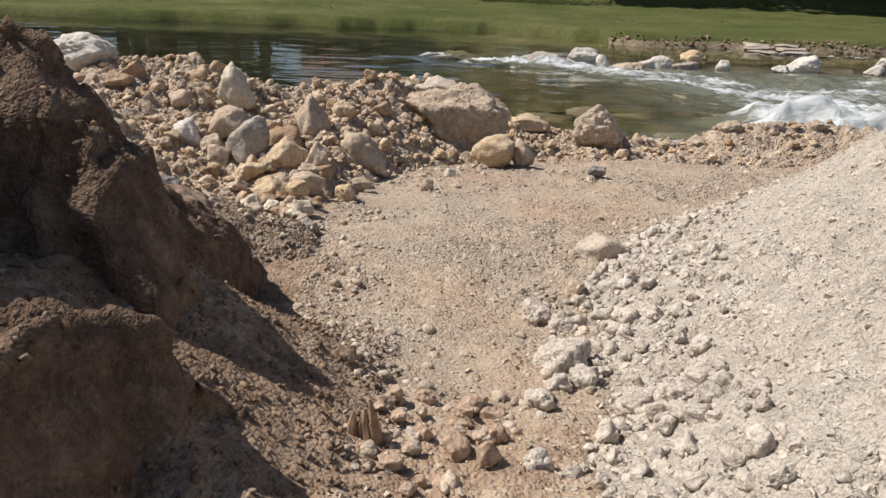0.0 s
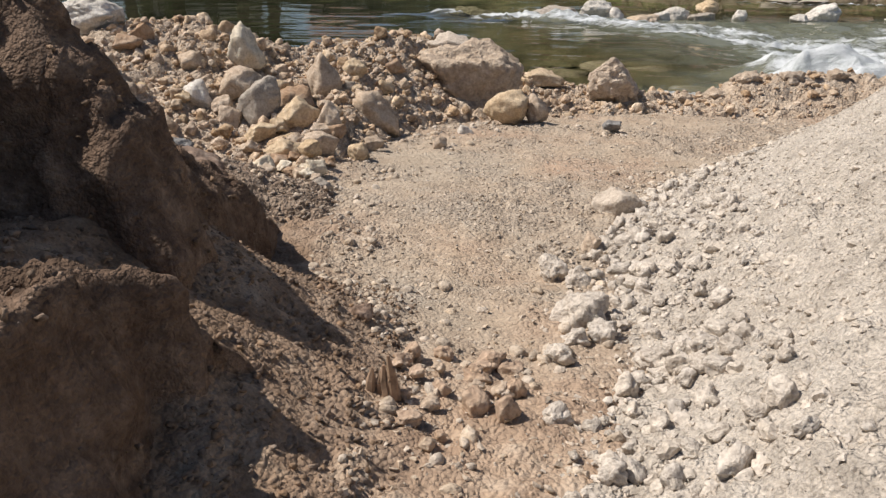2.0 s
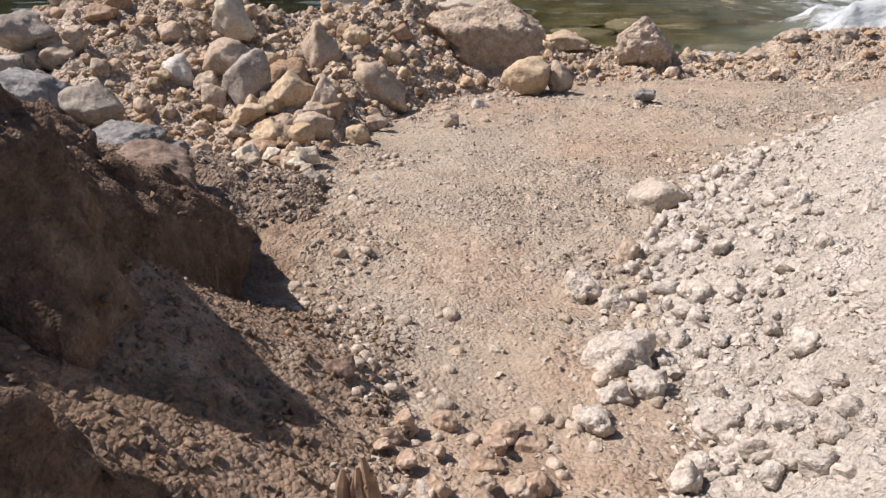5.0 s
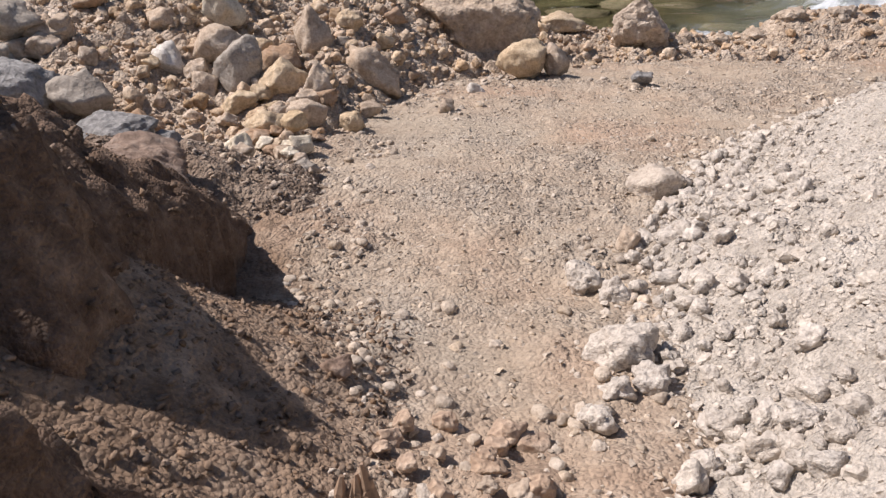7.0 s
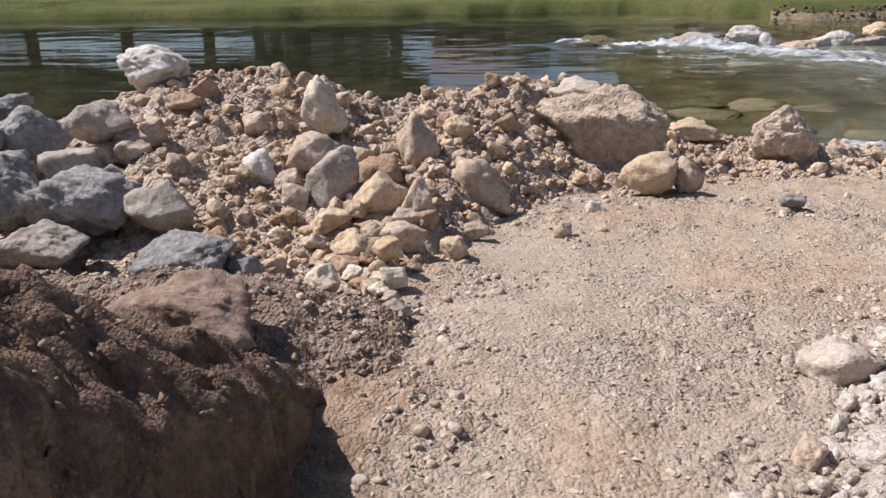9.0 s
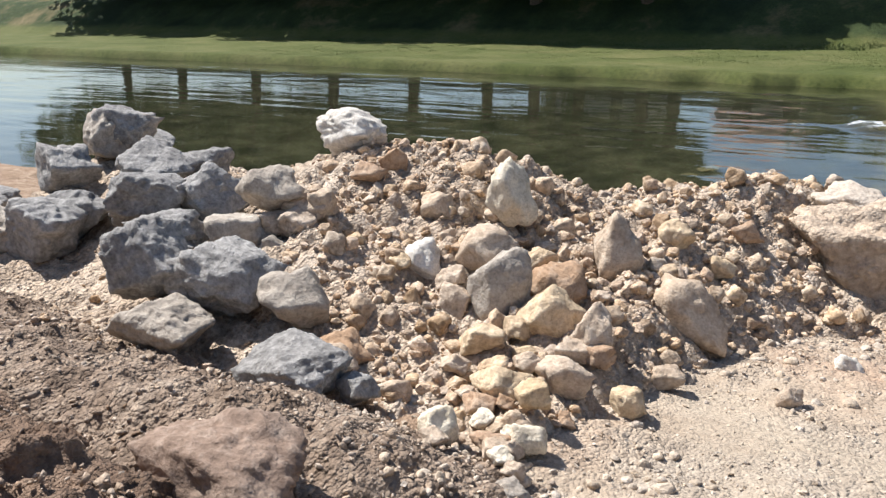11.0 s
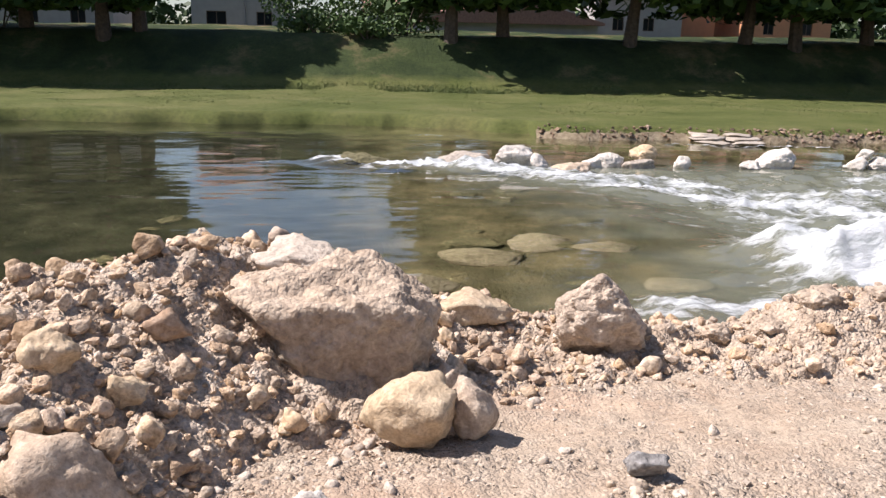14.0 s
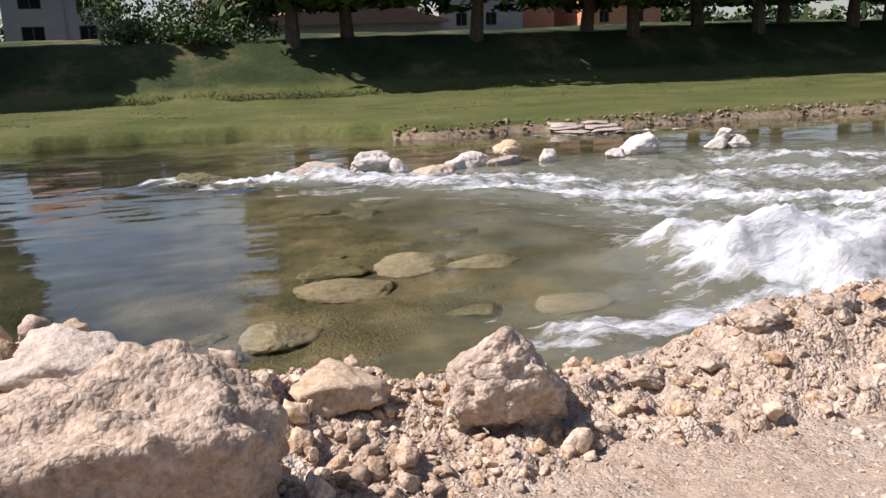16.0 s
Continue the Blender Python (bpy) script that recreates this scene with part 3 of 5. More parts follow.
def mound_z(x, y):
    """The dug soil beside the track: a tall bank, a lower block in front of it, and hummocks behind."""
    x, y = np.asarray(x, float), np.asarray(y, float)
    wx = x + 0.055 * fbm(x * 1.7, y * 1.7, 1.0, 3)
    wy = y + 0.07 * fbm(x * 1.7, y * 1.7, 9.0, 3)
    floor_z = track_z(x, y) + apron(x, y)
    foot = np.interp(wy, (2.2, 2.5, 2.8, 3.1, 3.5, 3.75), (-0.88, -0.88, -0.92, -0.95, -1.00, -1.07))
    d = foot - wx
    steep = np.interp(d, (-0.06, -0.03, 0.0, 0.05, 0.10, 0.20, 0.44, 0.64, 0.90, 1.3, 3), (-0.7, -0.4, 0.02, 0.32, 0.55, 0.84, 1.13, 1.24, 1.32, 1.40, 1.5))
    gentle = np.interp(d, (-0.06, -0.03, 0.0, 0.02, 0.06, 0.11, 0.20, 0.31, 0.58, 1.1, 3), (-0.7, -0.4, 0.02, 0.20, 0.33, 0.42, 0.55, 0.64, 0.84, 1.1, 1.3))
    side = steep + (gentle - steep) * sstep(2.58, 3.0, wy)
    north = 0.41 + 0.7 * (-wx - 1.27) - 0.75 * (wy - 3.49)
    north = np.minimum(north, 0.60 - 0.82 * (wy - 3.28) + 0.1 * (-wx - 1.3))
    south = 0.32 + 4.0 * (wy - 2.20)
    tall = blend_low(blend_low(side, north, 0.025), south, 0.10)
    over = (wx + 0.77) * 0.75 - (wy - 1.735) * 0.66
    over = np.where(wy < 1.55, np.minimum(over, (wx + 0.86) - (wy - 1.55) * 0.06), over)
    along = -(wx + 0.77) * 0.66 - (wy - 1.735) * 0.75
    rim = np.interp(along, (-1.2, -0.5, -0.18, 0.18, 0.4, 2, 4), (-1.5, -0.05, 0.31, 0.69, 0.74, 0.85, 0.9))
    block = np.where(over > 0, rim - 3.6 * over, rim + 0.55 * over)
    block = np.where((over < 0) & (wx < -1.3), np.minimum(block, 0.5), block)
    # Unseen western rise, added to keep the block behind its rim in shade.
    west = np.where(wy < 2.6, np.minimum(1.75, 0.4 + 4.0 * (-1.62 - wx)) - 3.0 * np.clip(0.6 - wy, 0, 2), -9)
    z = np.maximum(np.maximum(tall, block), west)
    z = z - 1.3 * np.clip(-3.6 - wx, 0, 3) - 1.6 * np.clip(0.3 - wy, 0, 2)
    return z + 0.05 * fbm(x * 3.5, y * 3.5, 4.0, 4) + 0.045 * fbm(x * 11, y * 11, 7.0, 4, gain=0.6), floor_z


def hummock_z(x, y):
    x, y = np.asarray(x, float), np.asarray(y, float)
    hum = 0.22 * np.exp(-((x + 2.4) ** 2 / 1.1 + (y - 4.7) ** 2 / 0.45)) + 0.14 * np.exp(-((x + 1.5) ** 2 / 0.4 + (y - 4.9) ** 2 / 0.3))
    hum = track_z(x, y) - 0.06 + 1.5 * hum + 0.25 * sstep(2.2, 4.5, -x) 
    return hum - 0.6 * sstep(4.4, 5.5, -x) - 0.6 * sstep(-0.9, -0.5, x) - 0.6 * sstep(5.3, 6.0, y) + 0.05 * fbm(x * 3.0, y * 3.0, 4.0, 4) + 0.03 * fbm(x * 11, y * 11, 7.0, 2)


def surface(x, y):
    west = (np.asarray(x) < -0.35) & (np.asarray(y) < 6)
    return np.maximum(np.maximum(np.maximum(land(x, y), berm_z(x, y)), np.where(west, hummock_z(x, y), -9)), np.maximum(heap_z(x, y), np.where(west, mound_z(x, y)[0], -9)))


def lines(*runs):
    out = []
    for a, b, n in runs:
        out.extend(np.linspace(a, b, n, endpoint=False))
    return np.array(out)


xs = np.concatenate([lines((-1500, -200, 6), (-200, -60, 8), (-60, -20, 26), (-20, -5, 34), (-5, 5, 250), (5, 20, 34), (20, 60, 26), (60, 200, 8), (200, 1500, 6)), [1500]])
ys = np.concatenate([lines((-1500, -100, 5), (-100, -10, 12), (-10, -1, 20), (-1, 10.5, 290), (10.5, 24, 40), (24, 32, 56), (32, 62, 44), (62, 200, 10), (200, 1500, 6)), [1500]])
v, f = grid(xs, ys, land)
ground_mesh = from_arrays("ground", v, f, M_GROUND)
att = ground_mesh.attributes.new("packed", "FLOAT", "POINT")
att.data.foreach_set("value", packed(v[:, 0], v[:, 1]).astype(np.float32))
ground = tagged(new("ground", ground_mesh), "clay track, river bed, meadow and grassy embankment", "ground", kind="structure")

# ---- river ----
STREAKS = []


def streak(x0, y0, x1, y1, width, amount, lift=0.0):
    STREAKS.append((x0, y0, x1, y1, width, amount, lift))


streak(0.7, 20.8, 2.4, 20.4, 0.45, 0.95, 0.10)
streak(2.3, 20.3, 5.5, 18.2, 0.50, 0.75, 0.08)
streak(-0.5, 21.5, -0.1, 21.2, 0.30, 0.7, 0.16)
streak(5.0, 18.4, 8.5, 17.6, 0.55, 0.60, 0.10)
streak(6.5, 17.2, 8.0, 17.4, 0.40, 0.95, 0.20)
streak(8.0, 16.9, 11.5, 15.6, 0.55, 0.85, 0.18)
streak(7.0, 15.2, 9.0, 14.6, 0.5, 0.55, 0.14)
streak(5.4, 13.2, 7.0, 12.6, 0.75, 1.0, 0.34)
streak(5.5, 12.7, 5.4, 11.5, 0.55, 1.15, 0.20)
streak(4.9, 12.4, 7.5, 11.6, 0.60, 1.1, 0.22)
streak(7.0, 13.4, 12.0, 12.4, 0.8, 0.9, 0.25)
streak(2.8, 11.6, 4.6, 11.4, 0.32, 0.78, 0.04)
streak(9.5, 18.8, 16, 17.5, 0.7, 0.6, 0.12)
streak(12, 15.5, 22, 14.0, 1.4, 0.75, 0.2)
streak(2.6, 20.1, 7.0, 19.2, 0.5, 0.72, 0.05)
streak(4.5, 19.3, 9.0, 18.6, 0.5, 0.55, 0.08)
streak(6.2, 16.6, 8.4, 16.0, 0.4, 0.55, 0.12)
streak(9.0, 14.8, 12.5, 13.6, 0.6, 0.8, 0.2)
streak(6.6, 14.0, 8.4, 13.4, 0.5, 0.7, 0.22)
streak(10.0, 19.8, 15, 19.2, 0.4, 0.6, 0.06)
streak(5.6, 11.0, 9.0, 10.6, 0.7, 0.95, 0.15)
streak(5.9, 12.6, 8.6, 11.6, 0.9, 1.0, 0.22)
streak(-2.4, 21.2, -1.2, 21.5, 0.08, 0.5, 0.01)
streak(8.0, 25.2, 13.0, 25.1, 0.12, 0.65, 0.0)


def foam_lift(x, y):
    foam, lift = np.zeros_like(x), np.zeros_like(x)
    wx = x + 0.35 * fbm(x * 1.3, y * 1.3, 2.0, 3)
    wy = y + 0.22 * fbm(x * 1.3, y * 1.3, 6.0, 3)
    for x0, y0, x1, y1, w, amount, up in STREAKS:
        q = np.clip(((wx - x0) * (x1 - x0) + (wy - y0) * (y1 - y0)) / ((x1 - x0) ** 2 + (y1 - y0) ** 2), 0, 1)
        d = np.hypot(wx - x0 - q * (x1 - x0), wy - y0 - q * (y1 - y0)) / w
        foam = np.maximum(foam, amount * np.exp(-d ** 2))
        lift = lift + up * np.exp(-d ** 2 * 0.9)
    return foam, lift


def water_z(x, y):
    foam, lift = foam_lift(x, y)
    edge = np.interp(y, (10, 12, 14, 18, 21, 24), (3.2, 4.3, 5.0, 4.2, 2.5, 6.0))
    fall = -0.32 * sstep(-0.6, 3.2, x - edge) * (1 - sstep(18.4, 20.6, y))
    rapid = sstep(-1.0, 3.0, x - edge) * (1 - sstep(18.8, 21.2, y))
    swell = 0.006 * fbm(x * 0.9, y * 2.0, 1.0, 3) + rapid * (0.085 * fbm(x * 0.8, y * 1.5, 3.0, 4) + 0.04 * np.abs(fbm(x * 2.5, y * 3.0, 5.0, 3)))
    swell = swell + 0.06 * foam * fbm(x * 4, y * 4, 2.0, 3) + 0.06 * foam * np.abs(fbm(x * 8, y * 8, 9.0, 2))
    return WATER_Z + fall + swell + lift * (0.8 + 0.3 * vnoise(x * 1.7, y * 2.5, 1.0))


wx_ = np.concatenate([lines((-90, -30, 16), (-30, -6, 40), (-6, 0, 40), (0, 14, 210), (14, 30, 50), (30, 90, 16)), [90]])
wy_ = np.concatenate([lines((9.7, 21.5, 210), (21.5, 31, 50)), [31]])
v, f = grid(wx_, wy_, water_z)
river = new("water", from_arrays("water", v, f, M_WATER))
att = river.data.attributes.new("foam", "FLOAT", "POINT")
att.data.foreach_set("value", foam_lift(v[:, 0], v[:, 1])[0].astype(np.float32))
edge = np.interp(v[:, 1], (10, 12, 14, 18, 21, 24), (3.0, 3.8, 4.4, 3.4, 2.0, 8.0))
att = river.data.attributes.new("churn", "FLOAT", "POINT")
att.data.foreach_set("value", (0.85 * (1 - sstep(20.6, 22.2, v[:, 1])) * sstep(-2.4, 2.2, v[:, 0] - edge + 0.8 * fbm(v[:, 0], v[:, 1] * 1.5, 4.0, 3))).astype(np.float32))
river.visible_shadow = False
tagged(river, "clear greenish river breaking into white rapids", "water", kind="structure")


# ---- rocks ----
def ico(level):
    bm = bmesh.new()
    bmesh.ops.create_icosphere(bm, subdivisions=level, radius=1.0)
    v = np.array([p.co[:] for p in bm.verts])
    f = np.array([[p.index for p in q.verts] for q in bm.faces])
    bm.free()
    return v / np.linalg.norm(v, axis=1)[:, None], f


ICO = {k: ico(k) for k in (2, 3, 4, 5)}


def rock_shape(rng, level, facets=11, power=16, wear=0.07, pits=0.03, cuts=()):
    """A broken stone: chance facets, named cuts (the way they face in degrees, 0 east and 90 up, and their depth), and wear."""
    d, f = ICO[level]
    n = rng.normal(size=(facets, 3))
    n /= np.linalg.norm(n, axis=1)[:, None]
    h = rng.uniform(0.6, 0.95, facets)
    q = np.linalg.qr(rng.normal(size=(3, 3)))[0]
    n = np.concatenate([n, q, -q])
    n /= np.linalg.norm(n, axis=1)[:, None]
    h = np.concatenate([h, rng.uniform(0.72, 0.98, 6)])
    if cuts:
        a = np.radians([c[0] for c in cuts])
        lean = rng.uniform(-0.35, 0.1, len(cuts))
        m = np.stack([np.cos(a), lean, np.sin(a)], 1)
        n = np.concatenate([n, m / np.linalg.norm(m, axis=1)[:, None]])
        h = np.concatenate([np.maximum(h, 0.8), [c[1] for c in cuts]])
    s = np.maximum(d @ n.T, 0.02) / h
    r = (s ** power).sum(1) ** (-1 / power)
    o = rng.uniform(0, 90, 3)
    p = d * r[:, None]
    r = r * (1 + wear * fbm(p[:, 0] * 1.8 + o[0], p[:, 1] * 1.8 + o[1], p[:, 2] * 1.8 + o[2], 3) + pits * fbm(p[:, 0] * 7 + o[0], p[:, 1] * 7, p[:, 2] * 7 + o[2], 3))
    v = d * r[:, None]
    lo, hi = v.min(0), v.max(0)
    return (v - (lo + hi) / 2) / ((hi - lo) / 2), f


ROCKS = [0]
TAKEN = []


def rock(at, size, tone, label, turn=None, name="boulder", category="rock", wear=0.12, pits=0.055, power=44, facets=8, settle=True, taper=0.0, shear=0.0, cuts=(), tilt=None):
    """One boulder: at is its middle, size its width, depth and height."""
    ROCKS[0] += 1
    if tone == "heap":
        wear, pits, power, facets = 0.26, 0.12, 10, 14
    rng = np.random.default_rng(500 + ROCKS[0])
    v, f = rock_shape(rng, 5 if max(size) > 0.55 else 4, facets, power, wear, pits, cuts)
    v[:, 0] = v[:, 0] * (1 + taper * v[:, 2]) + shear * v[:, 2]
    v[:, 1] = v[:, 1] * (1 + 0.5 * taper * v[:, 2])
    lo, hi = v.min(0), v.max(0)
    v = (v - (lo + hi) / 2) / ((hi - lo) / 2)
    me = from_arrays(name, v * (np.array(size) / 2), f, ROCK[tone])
    ob = new(name, me)
    x, y, z = at
    if settle:
        s = float(surface(np.array([x]), np.array([y]))[0])
        z = min(max(z, s + 0.10 * size[2]), s + 0.46 * size[2])
    ob.matrix_world = pose(x, y, z, rng.uniform(-8, 8), rng.uniform(-8, 8) if tilt is None else tilt, rng.uniform(-12, 12) if turn is None else turn)
    TAKEN.append((x, y, 0.5 * max(size[0], size[1])))
    return tagged(ob, label, category)


# ---- soil mound, gravel heap, rubble bank ----
v, f = grid(np.arange(-5.9, -0.30, 0.022), np.arange(-1.2, 6.0, 0.022), lambda x, y: mound_z(x, y)[0], lambda x, y, z: z > land(x, y) - 0.05)
n = np.stack([fbm(v[:, 0] * 5, v[:, 1] * 5, v[:, 2] * 5, 3, 3), fbm(v[:, 0] * 5, v[:, 1] * 5, v[:, 2] * 5, 3, 9), fbm(v[:, 0] * 5, v[:, 1] * 5, v[:, 2] * 5, 3, 17)], 1)
v = v + n * np.array((0.05, 0.05, 0.02))
tagged(new("soil_mound", from_arrays("soil_mound", v, f, M_SOIL)), "steep dug bank of dark brown soil", "soil mound")

v, f = grid(np.arange(-6.0, -0.5, 0.03), np.arange(3.2, 6.2, 0.03), hummock_z, lambda x, y, z: z > land(x, y) - 0.05)
tagged(new("soil_hummock", from_arrays("soil_hummock", v, f, M_LOAM)), "crumbly tan hummocks of spread soil", "soil")

v, f = grid(np.concatenate([np.arange(0.2, 3.4, 0.02), np.arange(3.4, 7.5, 0.06)]), np.arange(-2.0, 8.4, 0.022), heap_z, lambda x, y, z: z > land(x, y) - 0.04)
heap = tagged(new("spoil_mound", from_arrays("spoil_mound", v, f, M_HEAP)), "heap of pale dusty crushed stone", "gravel heap")

v, f = grid(np.concatenate([np.arange(-8.0, -4.2, 0.06), np.arange(-4.2, 3.2, 0.022), np.arange(3.2, 9.8, 0.045)]), np.arange(4.6, 11.4, 0.024), berm_z, lambda x, y, z: z > land(x, y) - 0.05)
berm = tagged(new("rubble_bank", from_arrays("rubble_bank", v, f, M_BERM)), "bank of tan earth and broken rock", "rubble")

rock((-3.60, 7.75, 0.52), (0.62, 0.46, 0.40), "white", "pale white limestone boulder on the rubble crest", cuts=((65, 0.72), (125, 0.68), (205, 0.75), (330, 0.8)), tilt=8)
rock((-2.04, 7.35, 0.37), (0.36, 0.33, 0.46), "cream", "pointed cream boulder standing on the rubble", cuts=((32, 0.56), (152, 0.54)), tilt=-4, facets=10, power=26)
rock((-2.31, 6.70, -0.04), (0.32, 0.27, 0.29), "white", "white angular boulder lying in the rubble", cuts=((35, 0.75), (115, 0.8), (165, 0.7), (260, 0.8)), tilt=12)
rock((-1.98, 6.88, 0.08), (0.48, 0.34, 0.30), "tan", "tan boulder lodged in the rubble slope", cuts=((60, 0.8), (110, 0.75), (150, 0.62), (285, 0.7)), tilt=-14)
rock((-1.74, 6.60, -0.06), (0.40, 0.36, 0.52), "greytan", "tall grey-tan boulder leaning on the rubble", cuts=((130, 0.62), (20, 0.78), (235, 0.75), (310, 0.75)), tilt=10)
rock((-1.50, 6.86, 0.00), (0.40, 0.30, 0.27), "ochre", "ochre boulder wedged between other rocks", cuts=((75, 0.75), (15, 0.8), (140, 0.75), (270, 0.6)), tilt=8)
rock((-1.30, 7.35, 0.02), (0.34, 0.34, 0.50), "tan", "upright tan boulder caked in dry soil", cuts=((60, 0.7), (150, 0.75), (250, 0.75)), tilt=4)
rock((-0.81, 7.25, -0.40), (0.54, 0.36, 0.38), "tan", "low tan boulder at the foot of rubble", cuts=((42, 0.42), (100, 0.8), (160, 0.72), (215, 0.62)), tilt=14)
rock((-1.40, 6.50, -0.12), (0.44, 0.34, 0.32), "sand", "sandy yellow boulder on the rubble slope", cuts=((50, 0.66), (128, 0.60), (255, 0.7), (20, 0.8)), tilt=-4)
rock((-1.12, 6.42, -0.22), (0.24, 0.29, 0.41), "tan", "rough tan boulder below a yellow one")
rock((-1.66, 6.22, -0.26), (0.38, 0.27, 0.15), "sand", "flat sandy slab tilted on loose stones", tilt=-26)
rock((-1.37, 5.85, -0.40), (0.36, 0.25, 0.21), "sand", "light sandy boulder at the rubble foot")
rock((-1.14, 6.10, -0.27), (0.33, 0.27, 0.27), "tan", "crumbling tan boulder at the rubble foot")
rock((-2.24, 5.75, 0.03), (0.34, 0.26, 0.22), "ochre", "rounded tan boulder beside grey rocks", cuts=((70, 0.75), (120, 0.75), (210, 0.8)))
rock((-2.19, 5.65, -0.04), (0.32, 0.21, 0.14), "tan", "flat tan stone under a rounded boulder")
rock((-0.12, 9.22, 0.05), (0.62, 0.42, 0.27), "pale", "white boulder on top of a clay block", settle=False, cuts=((70, 0.6), (130, 0.7), (0, 0.8)), tilt=5)
rock((0.24, 9.25, 0.00), (0.27, 0.22, 0.22), "tan", "dirt-crusted boulder behind the clay block")
rock((0.46, 8.15, -0.37), (0.50, 0.40, 0.38), "sand", "yellow sandstone boulder at the track edge", cuts=((60, 0.78), (125, 0.62), (200, 0.8), (-20, 0.7)), tilt=-4, power=14, facets=20)
rock((0.79, 8.20, -0.41), (0.26, 0.26, 0.33), "tan", "tan boulder beside a yellow sandstone one", cuts=((55, 0.75), (140, 0.72)), power=14)
rock((0.99, 9.70, -0.37), (0.54, 0.36, 0.22), "sand", "flat pale yellow slab at the water edge", cuts=((60, 0.62), (130, 0.66), (90, 0.7)), tilt=4)
rock((0.74, 8.65, -0.31), (0.26, 0.22, 0.22), "tan", "tan boulder half buried in rubble")
rock((0.04, 7.51, -0.51), (0.19, 0.16, 0.16), "white", "small white stone on the track edge")
rock((-0.18, 6.73, -0.43), (0.13, 0.13, 0.16), "tan", "small tan stone on the track")
rock((-0.83, 6.15, -0.34), (0.18, 0.15, 0.16), "sand", "small sandy stone at the rubble foot")
rock((-1.97, 6.50, -0.19), (0.22, 0.19, 0.21), "tan", "tan stone wedged in the rubble")
rock((-0.71, 8.40, 0.03), (0.24, 0.18, 0.17), "ochre", "reddish tan stone high in the rubble")
rock((-1.08, 7.90, -0.03), (0.25, 0.22, 0.24), "sand", "sandy stone in the rubble slope")
rock((-0.78, 7.90, -0.15), (0.21, 0.17, 0.17), "sand", "sandy stone lying in the rubble")
rock((-2.50, 7.15, 0.01), (0.30, 0.24, 0.24), "tan", "brown-tan stone lodged in the rubble")
rock((-3.11, 7.30, 0.02), (0.33, 0.23, 0.17), "ochre", "flat reddish stone in the rubble")
rock((-3.03, 7.50, 0.13), (0.21, 0.18, 0.19), "ochre", "reddish stone near the rubble crest")
rock((-3.14, 6.75, 0.10), (0.24, 0.23, 0.27), "tan", "tan boulder in the rubble slope")
rock((1.50, 7.70, -0.45), (0.18, 0.14, 0.12), "grey", "grey cobble half buried in the track")
rock((-5.93, 7.50, 0.68), (0.56, 0.44, 0.42), "grey", "grey boulder high on the rock pile")
rock((-5.00, 7.00, 0.49), (0.84, 0.58, 0.44), "grey", "large grey boulder on the rock pile")
rock((-4.49, 6.50, 0.26), (0.75, 0.53, 0.44), "grey", "large grey boulder of the rock pile")
rock((-4.77, 7.30, 0.31), (0.58, 0.40, 0.30), "grey", "dark grey boulder behind the rock pile")
rock((-4.12, 6.75, 0.18), (0.71, 0.54, 0.49), "palegrey", "pale grey boulder of the rock pile")
rock((-3.44, 6.65, 0.30), (0.50, 0.36, 0.36), "greytan", "grey-tan boulder beside the rubble", cuts=((55, 0.66), (140, 0.45), (100, 0.9)))
rock((-3.55, 6.40, 0.12), (0.46, 0.34, 0.30), "greytan", "tan squared boulder on the rock pile", cuts=((85, 0.75), (0, 0.8), (180, 0.8)), power=44, tilt=-4)
rock((-3.40, 6.55, 0.11), (0.31, 0.22, 0.19), "tan", "tan boulder beside a squared one")
rock((-4.03, 6.25, 0.11), (0.61, 0.42, 0.32), "grey", "grey boulder in the rock pile")
rock((-3.56, 5.70, 0.07), (0.60, 0.50, 0.54), "grey", "big grey boulder with pale veins", cuts=((55, 0.7), (120, 0.72), (300, 0.75), (200, 0.8)))
rock((-3.91, 6.15, -0.07), (0.46, 0.32, 0.25), "grey", "small grey boulder in the rock pile")
rock((-3.12, 5.85, -0.03), (0.74, 0.55, 0.48), "palegrey", "broad pale grey boulder at the pile foot", cuts=((65, 0.72), (140, 0.62), (30, 0.75)))
rock((-2.60, 5.85, 0.03), (0.43, 0.34, 0.33), "greytan", "dusty grey boulder at the pile foot")
rock((-2.25, 5.40, -0.06), (0.60, 0.40, 0.30), "grey", "grey boulder half sunk in soil", cuts=((75, 0.7), (125, 0.7), (40, 0.75)))
rock((-1.92, 5.45, -0.10), (0.20, 0.17, 0.17), "palegrey", "small pale grey stone beside soil")
rock((-3.14, 5.40, -0.16), (0.62, 0.44, 0.34), "greytan", "dusty dark boulder at the pile foot", settle=False)
rock((-3.23, 6.75, 0.09), (0.43, 0.31, 0.25), "tan", "tan stone in the rubble slope")
rock((-3.21, 6.60, -0.03), (0.32, 0.25, 0.22), "tan", "tan stone beside the grey rock pile")
rock((-3.26, 6.40, -0.00), (0.20, 0.16, 0.17), "greytan", "small grey-tan stone beside the pile")
rock((-1.67, 4.40, -0.06), (0.70, 0.50, 0.40), "brown", "large dusty brown boulder sunk in the soil", settle=False, cuts=((60, 0.75), (130, 0.7), (95, 0.68)), tilt=8)
rock((-0.96, 5.14, -0.32), (0.17, 0.13, 0.12), "greytan", "small grey-tan stone on the track")
rock((1.05, 4.80, -0.28), (0.33, 0.25, 0.24), "pale", "pale angular boulder beside the gravel heap", cuts=((50, 0.72), (120, 0.7), (230, 0.65)))
rock((1.08, 4.55, -0.32), (0.15, 0.13, 0.13), "pale", "small pale stone beside a larger one")
rock((0.79, 4.13, -0.29), (0.13, 0.13, 0.15), "tan", "pale tan stone at the heap foot")
